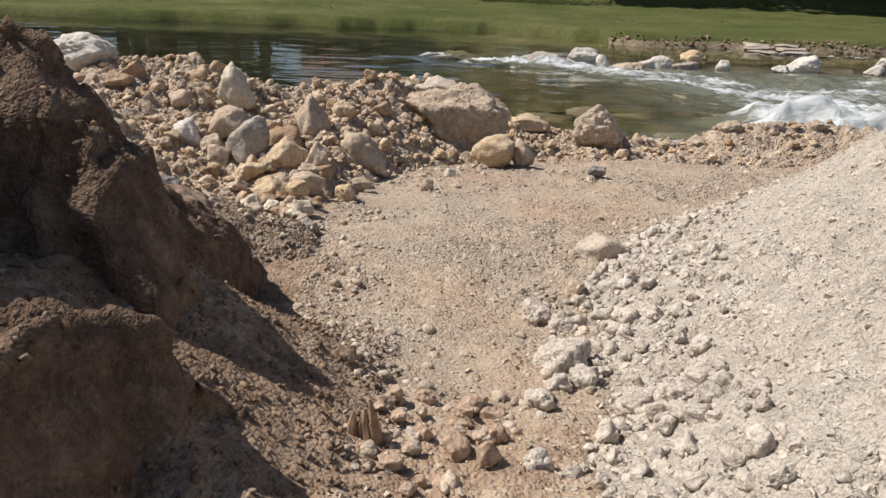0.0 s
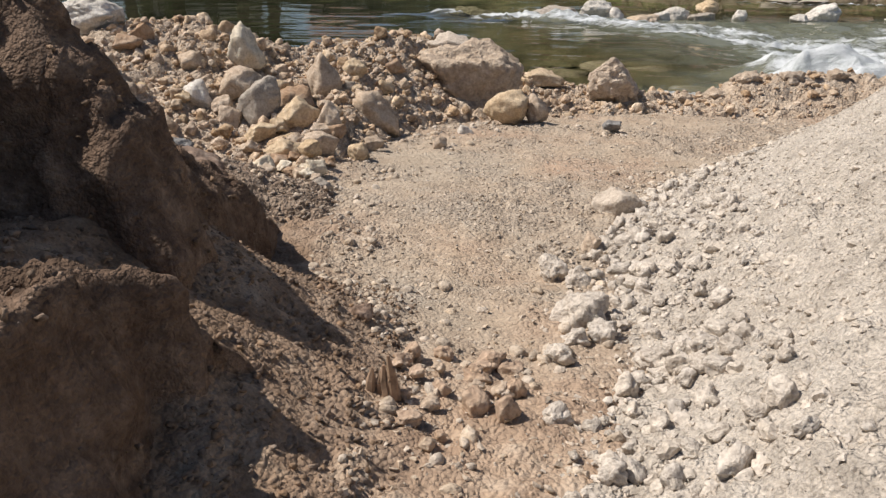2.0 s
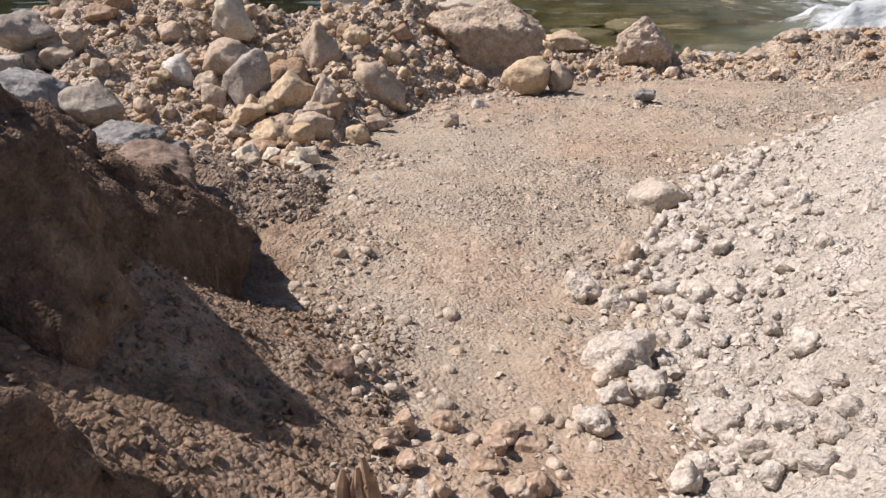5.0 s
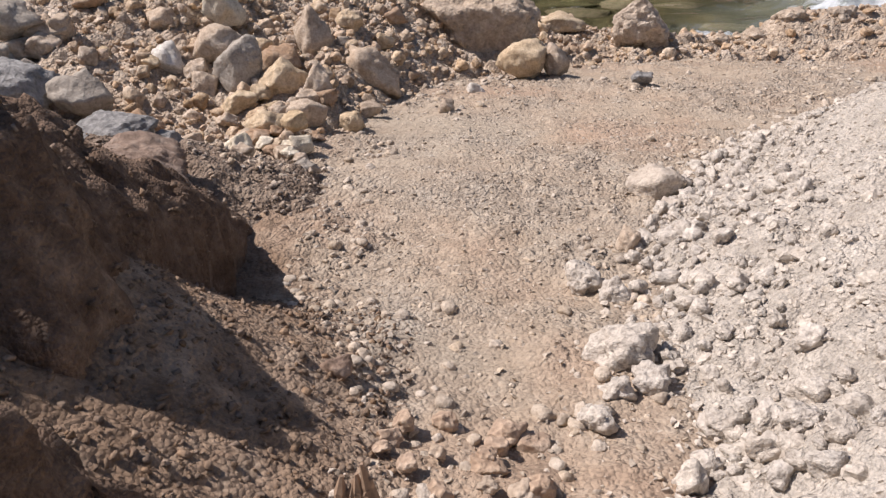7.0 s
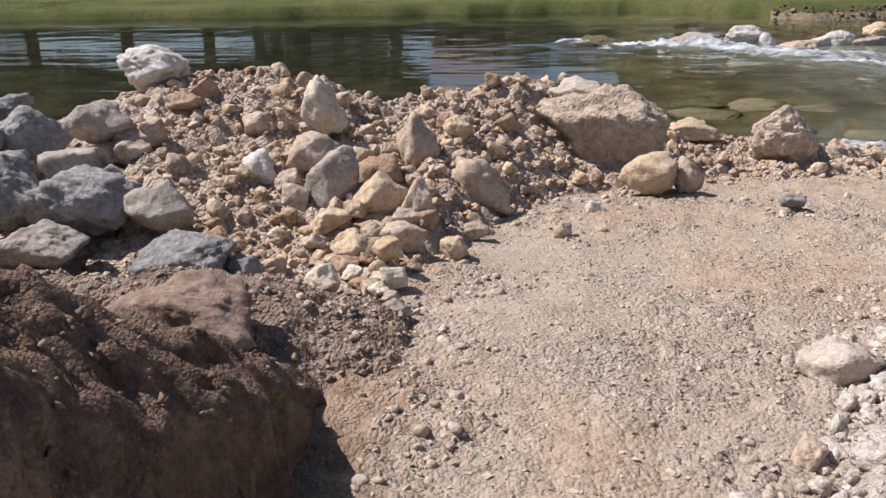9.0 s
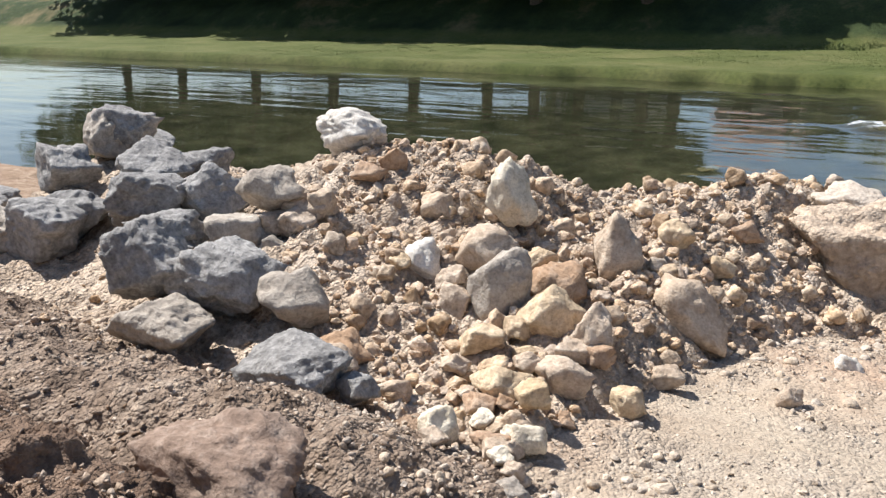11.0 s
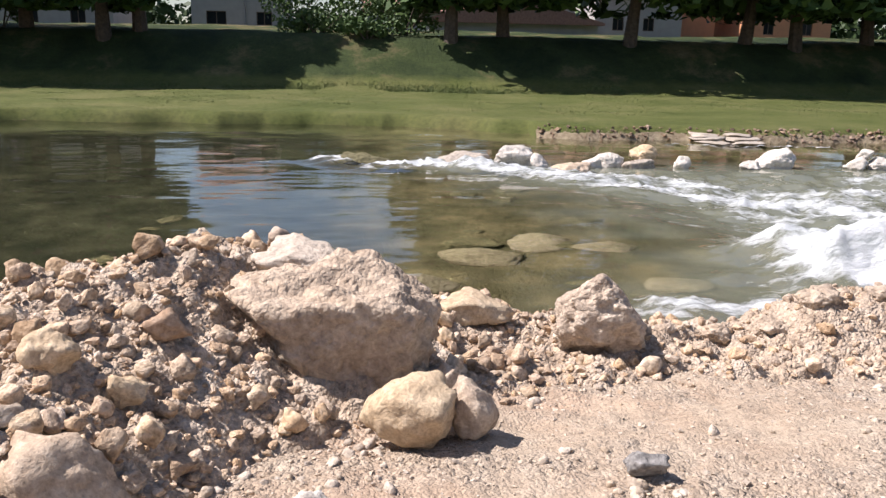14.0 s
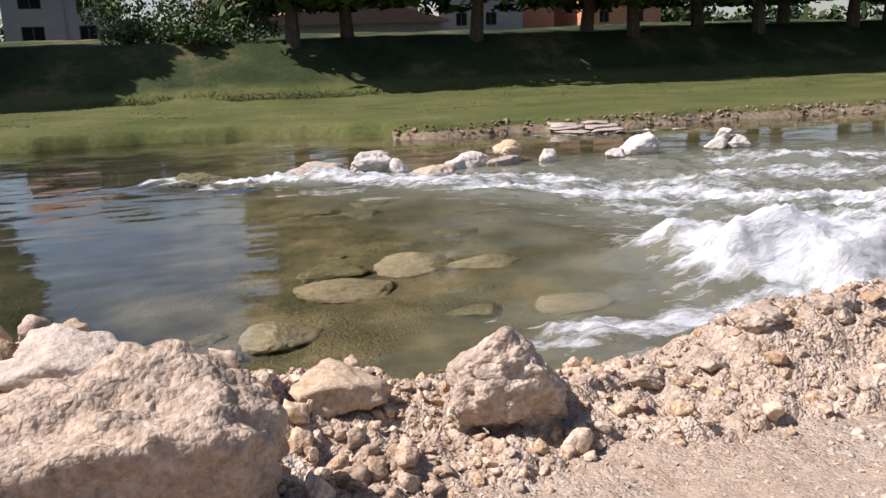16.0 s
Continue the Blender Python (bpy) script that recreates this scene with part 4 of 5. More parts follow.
rock((0.53, 3.73, -0.30), (0.18, 0.17, 0.19), "heap", "pale crusted lump at the heap foot")
rock((0.65, 3.62, -0.28), (0.15, 0.14, 0.16), "heap", "pale lump at the heap foot")
rock((0.58, 3.08, -0.20), (0.26, 0.23, 0.24), "heap", "wide crusted lump of pale gravel")
rock((0.54, 2.85, -0.21), (0.12, 0.10, 0.11), "heap", "pale rounded stone at the heap foot")
rock((0.66, 2.90, -0.22), (0.14, 0.12, 0.13), "heap", "pale lumpy stone on the heap")
rock((0.45, 2.67, -0.21), (0.14, 0.13, 0.14), "heap", "pale pointed stone on the track edge")
rock((0.83, 2.63, -0.18), (0.13, 0.11, 0.12), "heap", "pale lump on the gravel heap")
rock((0.96, 2.44, -0.00), (0.13, 0.10, 0.10), "heap", "pale lump on the gravel heap")
rock((0.38, 2.10, -0.09), (0.11, 0.09, 0.10), "heap", "pale rounded cobble at the heap foot")
rock((0.16, 2.58, -0.19), (0.11, 0.10, 0.10), "clod", "rounded clay-coated cobble on the track")
rock((0.24, 2.56, -0.20), (0.12, 0.09, 0.09), "clod", "reddish cobble on the track")
rock((0.10, 2.14, -0.08), (0.10, 0.10, 0.13), "clod", "rounded tan cobble on the track")
rock((0.21, 2.10, -0.08), (0.09, 0.09, 0.12), "clod", "tan cobble beside another on the track")
rock((-0.02, 2.25, -0.11), (0.08, 0.06, 0.07), "clod", "small sandy cobble on the track")
rock((0.11, 2.40, -0.15), (0.12, 0.09, 0.07), "clod", "flat sandy cobble on the track")
rock((-0.38, 2.77, -0.10), (0.12, 0.10, 0.10), "brown", "brown soil clod beside the track")


talus_rng = np.random.default_rng(91)
for k in range(64):
    y = talus_rng.uniform(5.2, 7.1)
    x = np.interp(y, (5.2, 6.4), (-1.25, -1.35)) + talus_rng.normal(0, np.interp(y, (5.2, 6.4), (0.13, 0.3))) if y < 6.4 else talus_rng.uniform(-2.9, -0.7)
    s = talus_rng.uniform(0.10, 0.21)
    if min((x - a) ** 2 + (y - b) ** 2 - (0.8 * r) ** 2 for a, b, r in TAKEN) > 0:
        rock((x, y, 0.0), (s, s * talus_rng.uniform(0.7, 0.95), s * talus_rng.uniform(0.55, 0.9)), ("sand", "tan", "tan", "ochre", "cream")[k % 5], "broken tan rock in the rubble foot", name="broken_rock", tilt=talus_rng.uniform(-25, 25))

clod_rng = np.random.default_rng(53)
for k in range(18):
    x, y = clod_rng.uniform(-0.2, 0.30), clod_rng.uniform(1.9, 2.65)
    s = clod_rng.uniform(0.045, 0.095)
    rock((x, y, 0.0), (s, s * clod_rng.uniform(0.75, 1.0), s * clod_rng.uniform(0.65, 0.9)), ("clod", "clod", "tan")[k % 3], "reddish clod of dry clay on the track", name="clay_clod", category="clod", power=10, wear=0.22, facets=14)

rock((0.06, 8.9, -0.27), (1.22, 0.72, 0.92), "clay", "large dry clay block embedded in the rubble", turn=-8, pits=0.08, wear=0.12, facets=10, settle=False, cuts=((88, 0.62), (60, 0.72), (292, 0.60), (225, 0.55), (10, 0.8)), tilt=6)
rock((1.80, 9.5, -0.26), (0.62, 0.44, 0.62), "clay", "jagged clay-crusted boulder by the water", wear=0.2, pits=0.09, cuts=((38, 0.48), (125, 0.62), (170, 0.7)))

for x, y, s in ((2.75, 9.8, 0.24), (3.15, 9.75, 0.30), (3.5, 9.8, 0.36), (4.05, 9.8, 0.34), (4.6, 9.9, 0.34), (2.35, 9.75, 0.2)):
    z = float(surface(np.array([x]), np.array([y]))[0])
    rock((x, y, z), (s, s * 0.8, s * 0.6), "clay", "crusted lump of dry mud on the bank crest", name="mud_lump", category="mud lump", wear=0.3, pits=0.14, facets=16, power=9, settle=False)

pile_rng = np.random.default_rng(35)
for k in range(22):
    x, y = pile_rng.uniform(-8.2, -4.9), pile_rng.uniform(5.4, 8.3)
    s = pile_rng.uniform(0.45, 0.85)
    rock((x, y, float(surface(np.array([x]), np.array([y]))[0]) + 0.15 * s), (s, s * pile_rng.uniform(0.6, 0.9), s * pile_rng.uniform(0.5, 0.75)), ("grey", "palegrey", "greytan")[k % 3], "grey limestone boulder in the rock pile")

# ---- river stones ----
for at, size, tone, label in (
    ((2.3, 21.2, -1.0), (1.3, 0.8, 0.5), "greytan", "wet tan boulder awash in the rapids"),
    ((0.15, 21.3, -1.02), (1.3, 0.7, 0.5), "bed", "brown boulder covered by thin water"),
    ((2.7, 20.6, -1.0), (0.6, 0.5, 0.4), "white", "pale boulder in the river"),
    ((3.3, 21.0, -0.86), (0.85, 0.6, 0.62), "white", "white boulder standing out of the river"),
    ((3.75, 20.8, -0.92), (0.5, 0.5, 0.45), "white", "white boulder beside another in the river"),
    ((4.3, 20.3, -1.02), (0.9, 0.6, 0.42), "tan", "pinkish tan boulder in the river"),
    ((4.95, 21.0, -0.98), (0.45, 0.4, 0.36), "white", "small white boulder in the river"),
    ((5.35, 21.2, -0.92), (0.65, 0.5, 0.42), "white", "white boulder in the river line"),
    ((5.95, 21.0, -1.0), (0.75, 0.5, 0.36), "greytan", "grey boulder in the river line"),
    ((6.2, 21.4, -0.78), (0.55, 0.5, 0.46), "sand", "sandy boulder on top of river rocks"),
    ((6.92, 21.0, -0.92), (0.38, 0.35, 0.34), "white", "small white stone in the river"),
    ((8.4, 20.9, -0.96), (0.6, 0.45, 0.28), "white", "flat white stone in the river"),
    ((9.0, 21.1, -0.86), (0.95, 0.6, 0.5), "white", "pale angular boulder in the river"),
    ((10.85, 21.0, -0.92), (0.5, 0.4, 0.36), "white", "white stone in the river"),
    ((11.35, 21.0, -0.92), (0.6, 0.45, 0.38), "white", "white squared stone in the river"),
    ((11.05, 21.1, -0.70), (0.32, 0.3, 0.26), "white", "small white stone on two others"),
):
    rock(at, tuple(1.02 * s for s in size), tone, label, settle=False, facets=14, power=14)

# ---- stones under water ----
for at, size in (((2.6, 14.8, -1.22), (1.05, 0.75, 0.3)), ((3.35, 14.5, -1.26), (0.95, 0.45, 0.25)), ((1.66, 14.1, -1.28), (1.15, 0.65, 0.3)), ((0.92, 13.0, -1.3), (0.85, 0.6, 0.3)), ((3.7, 12.75, -1.28), (0.9, 0.55, 0.3))):
    low = float(land(at[0], at[1])) - 0.1
    rock((at[0], at[1], (low - 1.43) / 2), (size[0] * 0.95, size[1] * 1.25, -1.43 - low), "bedpale", "algae-covered flat stone under clear water", settle=False, taper=-0.55, facets=26, power=7, wear=0.06)
bed_rng = np.random.default_rng(66)
for k in range(18):
    x, y = bed_rng.uniform(-4, 5), bed_rng.uniform(11.2, 19)
    s = bed_rng.uniform(0.3, 0.9)
    rock((x, y, float(land(x, y))), (s, s * 0.8, s * 0.4), "bed", "brown stone on the river bed under water", settle=False)

# ---- far bank ----
steps = new("stone_steps")
steps.location = (10.1, 25.75, -1.02)
tagged(steps, "worn grey stone steps down to the river", "steps")
step_rng = np.random.default_rng(12)
for k in range(3):
    for m in range(2):
        v, f = rock_shape(step_rng, 4, 14, 40, 0.04, 0.02)
        w = 1.02 - 0.06 * k + step_rng.uniform(-0.08, 0.08)
        me = from_arrays("step", v * (w / 2, 0.5, 0.07) + ((m - 0.5) * 0.94, 0.3 * k, 0.05 + 0.075 * k), f, ROCK["greytan"])
        child("step", me, steps)

# ---- trees ----
def tube(bm, a, b, r0, r1, sides=8):
    a, b = Vector(a), Vector(b)
    q = (b - a).to_track_quat("Z", "Y").to_matrix()
    rings = []
    for c, r in ((a, r0), (b, r1)):
        rings.append([bm.verts.new(c + q @ Vector((r * math.cos(t), r * math.sin(t), 0))) for t in (2 * math.pi * k / sides for k in range(sides))])
    for k in range(sides):
        bm.faces.new((rings[0][k], rings[0][(k + 1) % sides], rings[1][(k + 1) % sides], rings[1][k]))
    bm.faces.new(rings[1])


def leaves(rng, centres, radii, count, size):
    """Many small leaf sprays filling clumps: two crossed blades each."""
    k = rng.integers(0, len(centres), count)
    d = rng.normal(size=(count, 3))
    d /= np.linalg.norm(d, axis=1)[:, None]
    p = np.asarray(centres)[k] + d * (np.asarray(radii)[k] * rng.uniform(0.35, 1.0, (count, 1)) ** 0.6)
    a = rng.normal(size=(count, 3))
    a /= np.linalg.norm(a, axis=1)[:, None]
    b = np.cross(a, rng.normal(size=(count, 3)))
    b /= np.linalg.norm(b, axis=1)[:, None]
    s = size * rng.uniform(0.6, 1.3, (count, 1))
    v = np.stack([p - a * s, p - b * s * 0.55, p + a * s, p + b * s * 0.55], 1).reshape(-1, 3)
    return v, np.arange(count * 4).reshape(-1, 4)


def tree(at, tall, wide, seed, label):
    rng = np.random.default_rng(seed)
    t = new("tree")
    t.location = at
    tagged(t, label, "tree", "trees along the embankment")
    bm = bmesh.new()
    fork = tall * 0.2
    lean = rng.uniform(-0.3, 0.3, 2)
    tube(bm, (0, 0, -0.3), (lean[0] * 0.5, lean[1] * 0.5, fork * 0.5), 0.42, 0.33)
    tube(bm, (lean[0] * 0.5, lean[1] * 0.5, fork * 0.5), (lean[0], lean[1], fork), 0.33, 0.28)
    centres, radii = [], []
    for k in range(18):
        ang = 2.4 * k + rng.uniform(-0.3, 0.3)
        out = wide * rng.uniform(0.22, 0.46)
        up = fork + (rng.uniform(-0.2, 1.6) if k < 7 else (tall - fork) * rng.uniform(0.1, 0.9))
        tip = (out * math.cos(ang), out * math.sin(ang), up)
        mid = (lean[0] + tip[0] * 0.45, lean[1] + tip[1] * 0.45, fork + (up - fork) * 0.55)
        tube(bm, (lean[0], lean[1], fork - 0.1), mid, 0.17, 0.11, 6)
        tube(bm, mid, tip, 0.11, 0.03, 6)
        for _ in range(4):
            centres.append(np.array(tip) + rng.normal(0, wide * 0.10, 3))
            radii.append([wide * rng.uniform(0.12, 0.22)] * 3)
    part("trunk", bm, M_BARK, t)
    v, f = leaves(rng, centres, radii, 4600, 0.5)
    v[:, 2] = np.maximum(v[:, 2], fork * 0.45 + rng.uniform(0, 0.6, len(v)))
    child("crown", from_arrays("crown", v, f, M_LEAF, False), t)
    return t


for x, y, tall, wide, seed in ((-60, 51, 12, 10, 15), (-52, 50, 12, 10, 16), (-44, 50, 12, 10, 1), (-36, 49.5, 13, 10, 2), (-29.5, 50, 12, 9, 3), (-24.5, 51, 12, 8, 4), (-20.2, 49, 12, 7, 5), (-17.8, 50.5, 13, 6, 17), (-13.4, 49, 11, 6, 6), (-11.8, 50, 11, 3.6, 18),
                               (4.7, 49, 13, 6, 7), (7.8, 50.5, 12, 6.5, 8), (14.6, 49, 13, 8, 9), (21.4, 49.5, 13, 8.5, 10), (23.9, 48.5, 12, 8, 11), (28.7, 49.5, 13, 9, 12), (35, 50, 13, 9.5, 13), (43, 50, 12, 10, 14), (52, 51, 12, 10, 19), (32, 48.3, 13, 8, 20), (39, 48.6, 13, 8.5, 23), (47.5, 49.2, 13, 9, 24), (58, 50, 13, 10, 25)):
    tree((x, y, float(land(x, y))), tall * 1.2, wide * (1.12 if -14 < x < 5 else 1.25), seed, "leafy deciduous tree on the grassy embankment")


def bush(at, wide, tall, seed, label):
    rng = np.random.default_rng(seed)
    b = new("bush")
    b.location = at
    tagged(b, label, "bush")
    bm = bmesh.new()
    for k in range(5):
        tube(bm, (0, 0, -0.2), (rng.uniform(-0.4, 0.4) * wide, rng.uniform(-0.3, 0.3) * wide, tall * 0.7), 0.05, 0.015, 5)
    part("stems", bm, M_BARK, b)
    c = [(rng.uniform(-0.4, 0.4) * wide, rng.uniform(-0.3, 0.3) * wide, tall * rng.uniform(0.2, 0.75)) for _ in range(10)]
    v, f = leaves(rng, c, [[wide * 0.2, wide * 0.2, tall * 0.3]] * 10, 1100, 0.14)
    child("foliage", from_arrays("foliage", v, f, M_BUSH, False), b)


for x, y, w, h, s in ((2.2, 50.2, 3.6, 2.0, 31), (-2.5, 51, 4.0, 1.6, 37), (0.2, 48.6, 2.6, 1.2, 39), (-4.2, 57, 4.0, 2.8, 32), (-0.8, 57, 4.5, 3.2, 33), (2.4, 58, 4, 3.0, 35), (-20.5, 54, 3.5, 2.6, 36)):
    bush((x, y, float(land(x, y))), w, h, s, "green bushy shrub at the embankment top")


# ---- houses ----
def house(at, wide, deep, tall, wall_mat, label, windows, ridge=2.2, gable_x=True, eave=0.5):
    """A rendered house with a pitched tile roof; windows are (x, z, width, height) on its river side."""
    h = new("house")
    h.location = at
    tagged(h, label, "house", "houses behind the embankment")
    bm = bmesh.new()
    xs_ = sorted({-wide / 2, wide / 2, *(w[0] - w[2] / 2 for w in windows), *(w[0] + w[2] / 2 for w in windows)})
    zs_ = sorted({-0.5, tall, *(w[1] for w in windows), *(w[1] + w[3] for w in windows)})
    for x0, x1 in zip(xs_, xs_[1:]):
        for z0, z1 in zip(zs_, zs_[1:]):
            cx, cz = (x0 + x1) / 2, (z0 + z1) / 2
            if not any(abs(cx - w[0]) < w[2] / 2 and w[1] < cz < w[1] + w[3] for w in windows):
                box(bm, x0, -deep / 2, z0, x1, -deep / 2 + 0.3, z1)
    box(bm, -wide / 2, -deep / 2 + 0.3, -0.5, -wide / 2 + 0.3, deep / 2, tall)
    box(bm, wide / 2 - 0.3, -deep / 2 + 0.3, -0.5, wide / 2, deep / 2, tall)
    box(bm, -wide / 2 + 0.3, deep / 2 - 0.3, -0.5, wide / 2 - 0.3, deep / 2, tall)
    part("wall", bm, wall_mat, h)
    bm = bmesh.new()
    a, b = (wide / 2 + eave, deep / 2 + eave)
    if gable_x:
        p = [(-a, -b, tall), (a, -b, tall), (a, 0, tall + ridge), (-a, 0, tall + ridge), (-a, b, tall), (a, b, tall)]
    else:
        p = [(-a, b, tall), (-a, -b, tall), (0, -b, tall + ridge), (0, b, tall + ridge), (a, b, tall), (a, -b, tall)]
    q = [bm.verts.new(c) for c in p] + [bm.verts.new((c[0], c[1], c[2] + 0.2)) for c in p]
    for s in ((6, 7, 8, 9), (9, 8, 11, 10), (3, 2, 1, 0), (4, 5, 2, 3), (0, 1, 7, 6), (5, 4, 10, 11), (1, 2, 8, 7), (2, 5, 11, 8), (3, 0, 6, 9), (4, 3, 9, 10), (0, 3, 4), (1, 5, 2)):
        bm.faces.new([q[k] for k in s])
    part("roof", bm, M_ROOF, h, "red clay tile roof")
    for x, z, w, t in windows:
        fr = bmesh.new()
        y = -deep / 2 + 0.12
        box(fr, x - w / 2, y, z, x - w / 2 + 0.08, y + 0.08, z + t)
        box(fr, x + w / 2 - 0.08, y, z, x + w / 2, y + 0.08, z + t)
        box(fr, x - w / 2 + 0.08, y, z, x + w / 2 - 0.08, y + 0.08, z + 0.08)
        box(fr, x - w / 2 + 0.08, y, z + t - 0.08, x + w / 2 - 0.08, y + 0.08, z + t)
        box(fr, x - 0.04, y, z + 0.08, x + 0.04, y + 0.08, z + t - 0.08)
        win = part("window", fr, M_FRAME, h)
        gl = bmesh.new()
        box(gl, x - w / 2 + 0.08, y + 0.03, z + 0.08, x - 0.04, y + 0.05, z + t - 0.08)
        part("pane", gl, M_GLASS, win)
        gl = bmesh.new()
        box(gl, x + 0.04, y + 0.03, z + 0.08, x + w / 2 - 0.08, y + 0.05, z + t - 0.08)
        part("pane", gl, M_GLASS, win)
    return h


HZ = 2.6
hs = house((-11.5, 86, HZ), 8.4, 8, 4.65, M_WALL, "pale rendered two-storey house with brown windows", [(-2.0, 0.7, 1.8, 1.2), (-2.0, 3.3, 1.8, 1.2), (2.3, 0.7, 1.4, 1.2), (2.3, 3.3, 1.4, 1.2)])
bm = bmesh.new()
tube(bm, (0.6, -4.1, -0.4), (0.6, -4.1, 4.65), 0.06, 0.06)
part("downpipe", bm, M_METAL, hs)
house((13.0, 80, HZ - 0.4), 15, 7, 1.6, M_WALL, "low shed with a wide red tile roof", [], 2.2, False)
house((-27, 84, HZ), 10, 8, 5.5, M_WALL, "pale house half hidden behind trees", [(-2, 0.4, 1.3, 1.3), (2, 0.4, 1.3, 1.3), (-2, 3.2, 1.3, 1.3), (2, 3.2, 1.3, 1.3)])
house((26.0, 86, HZ), 8.5, 8, 4.2, M_WALL, "white rendered house behind the trees", [(-2, 1.0, 1.1, 1.2), (1.0, 1.0, 1.1, 1.2)])
house((32.0, 90, HZ), 6.5, 8, 5.4, M_WALL_O, "orange rendered house with tile roof", [(1.0, 2.6, 1.1, 1.2)])
house((19.0, 95, HZ), 9, 8, 6.6, M_WALL, "white two-storey house with red roof", [(-2.2, 3.4, 1.2, 1.4), (0, 3.4, 1.2, 1.4), (2.2, 3.4, 1.2, 1.4)])
house((42.0, 88, HZ), 9, 8, 4.0, M_WALL_O, "terracotta house behind dense trees", [(-2, 1.0, 1.1, 1.2), (2.0, 1.0, 1.1, 1.2)])
house((5.6, 96, HZ - 2.0), 11, 9, 4.6, M_WALL, "pale house with red roof behind shrubs", [(-2, 2.8, 1.2, 1.3), (2.0, 2.8, 1.2, 1.3)])

# ---- distant woods ----
rng = np.random.default_rng(88)
cx = rng.uniform(-150, 170, 260)
cen = np.stack([cx, 128 + rng.uniform(-6, 6, 260), 3 + rng.uniform(0, 1, 260) * (3.2 + 1.5 * np.sin(cx * 0.11))], 1)
v, f = leaves(rng, cen, np.repeat(rng.uniform(2.0, 3.4, (260, 1)), 3, 1), 15000, 0.75)
v[:, 2] = np.maximum(v[:, 2], 1.9)
tagged(new("far_woods", from_arrays("far_woods", v, f, M_WOODS, False)), "dark green woods far behind the houses", "woods", kind="stuff")

# ---- splintered wood by the track ----
stump = tagged(new("wood_stump"), "splintered brown stub of wood in soil", "wood")
stump.location = (-0.22, 2.16, float(surface(np.array([-0.22]), np.array([2.16]))[0]))
rng = np.random.default_rng(77)
for k in range(7):
    bm = bmesh.new()
    x = -0.045 + 0.016 * k
    tip = (x + rng.uniform(-0.035, 0.02), rng.uniform(-0.02, 0.03), 0.13 + rng.uniform(-0.06, 0.05))
    mid = ((x + tip[0]) / 2 + rng.uniform(-0.008, 0.008), tip[1] / 2, tip[2] * 0.5)
    tube(bm, (x, rng.uniform(-0.02, 0.02), -0.06), mid, 0.02, 0.016, 6)
    tube(bm, mid, tip, 0.016, 0.005, 6)
    part("splinter", bm, M_WOOD, stump)


# ---- loose stones ----
def hull_shape(rng, points=15):
    bm = bmesh.new()
    d = rng.normal(size=(points, 3))
    d /= np.linalg.norm(d, axis=1)[:, None]
    for q in d * rng.uniform(0.8, 1.05, (points, 1)):
        bm.verts.new(q)
    r = bmesh.ops.convex_hull(bm, input=list(bm.verts))
    bmesh.ops.delete(bm, geom=[e for e in r["geom_interior"] if isinstance(e, bmesh.types.BMVert)], context="VERTS")
    bm.verts.index_update()
    v = np.array([p.co[:] for p in bm.verts])
    f = np.array([[p.index for p in q.verts] for q in bm.faces if len(q.verts) == 3])
    a, b, c = v[f[:, 0]], v[f[:, 1]], v[f[:, 2]]
    inward = (np.cross(b - a, c - a) * ((a + b + c) / 3 - v.mean(0))).sum(1) < 0
    f[inward] = f[inward][:, ::-1]
    bm.free()
    return v, f


GRIT = [hull_shape(np.random.default_rng(970 + k), 8 + k % 3) for k in range(10)]
SHAPES = [hull_shape(np.random.default_rng(900 + k), 12 + k % 6) for k in range(12)]
CHUNKS = [rock_shape(np.random.default_rng(860 + k), 3, 6, 50, 0.09, 0.04) for k in range(12)]
PEBBLES = [rock_shape(np.random.default_rng(840 + k), 2, 9, 18, 0.16, 0.0) for k in range(12)]
LUMPS = [rock_shape(np.random.default_rng(820 + k), 2, 12, 9, 0.34, 0.14) for k in range(12)]
CRUSTS = [rock_shape(np.random.default_rng(800 + k), 3, 12, 9, 0.30, 0.16) for k in range(12)]


def scatter(name, label, category, material, spots, sizes, seed, sink=0.25, smooth=False, shapes=None):
    """Loose stones too many to count, one mesh."""
    shapes = shapes or SHAPES
    rng = np.random.default_rng(seed)
    V, F, base = [], [], 0
    z = surface(spots[:, 0], spots[:, 1])
    pick = rng.integers(0, len(shapes), len(spots))
    for k, (v, f) in enumerate(shapes):
        m = np.nonzero(pick == k)[0]
        if not len(m):
            continue
        s = np.asarray(sizes)[m]
        q = rng.normal(size=(len(m), 4))
        q /= np.linalg.norm(q, axis=1)[:, None]
        a, b, c, d = q.T
        R = np.stack([1 - 2 * (c * c + d * d), 2 * (b * c - a * d), 2 * (b * d + a * c), 2 * (b * c + a * d), 1 - 2 * (b * b + d * d), 2 * (c * d - a * b), 2 * (b * d - a * c), 2 * (c * d + a * b), 1 - 2 * (b * b + c * c)], -1).reshape(-1, 3, 3)
        p = v[None] * (s[:, None, None] / 2) * rng.uniform(0.6, 1.25, (len(m), 1, 3))
        p = np.einsum("nij,nkj->nki", R, p)
        p[:, :, 2] *= 0.8
        p += np.stack([spots[m, 0], spots[m, 1], z[m] + s * (0.4 - sink)], 1)[:, None]
        V.append(p.reshape(-1, 3))
        F.append((f[None] + (np.arange(len(m)) * len(v))[:, None, None] + base).reshape(-1, 3))
        base += len(m) * len(v)
    ob = new(name, from_arrays(name, np.concatenate(V), np.concatenate(F), material, smooth))
    return tagged(ob, label, category, kind="stuff")


def sizes_of(rng, n, small, big, power=2.5):
    return small + (big - small) * rng.uniform(0, 1, n) ** power


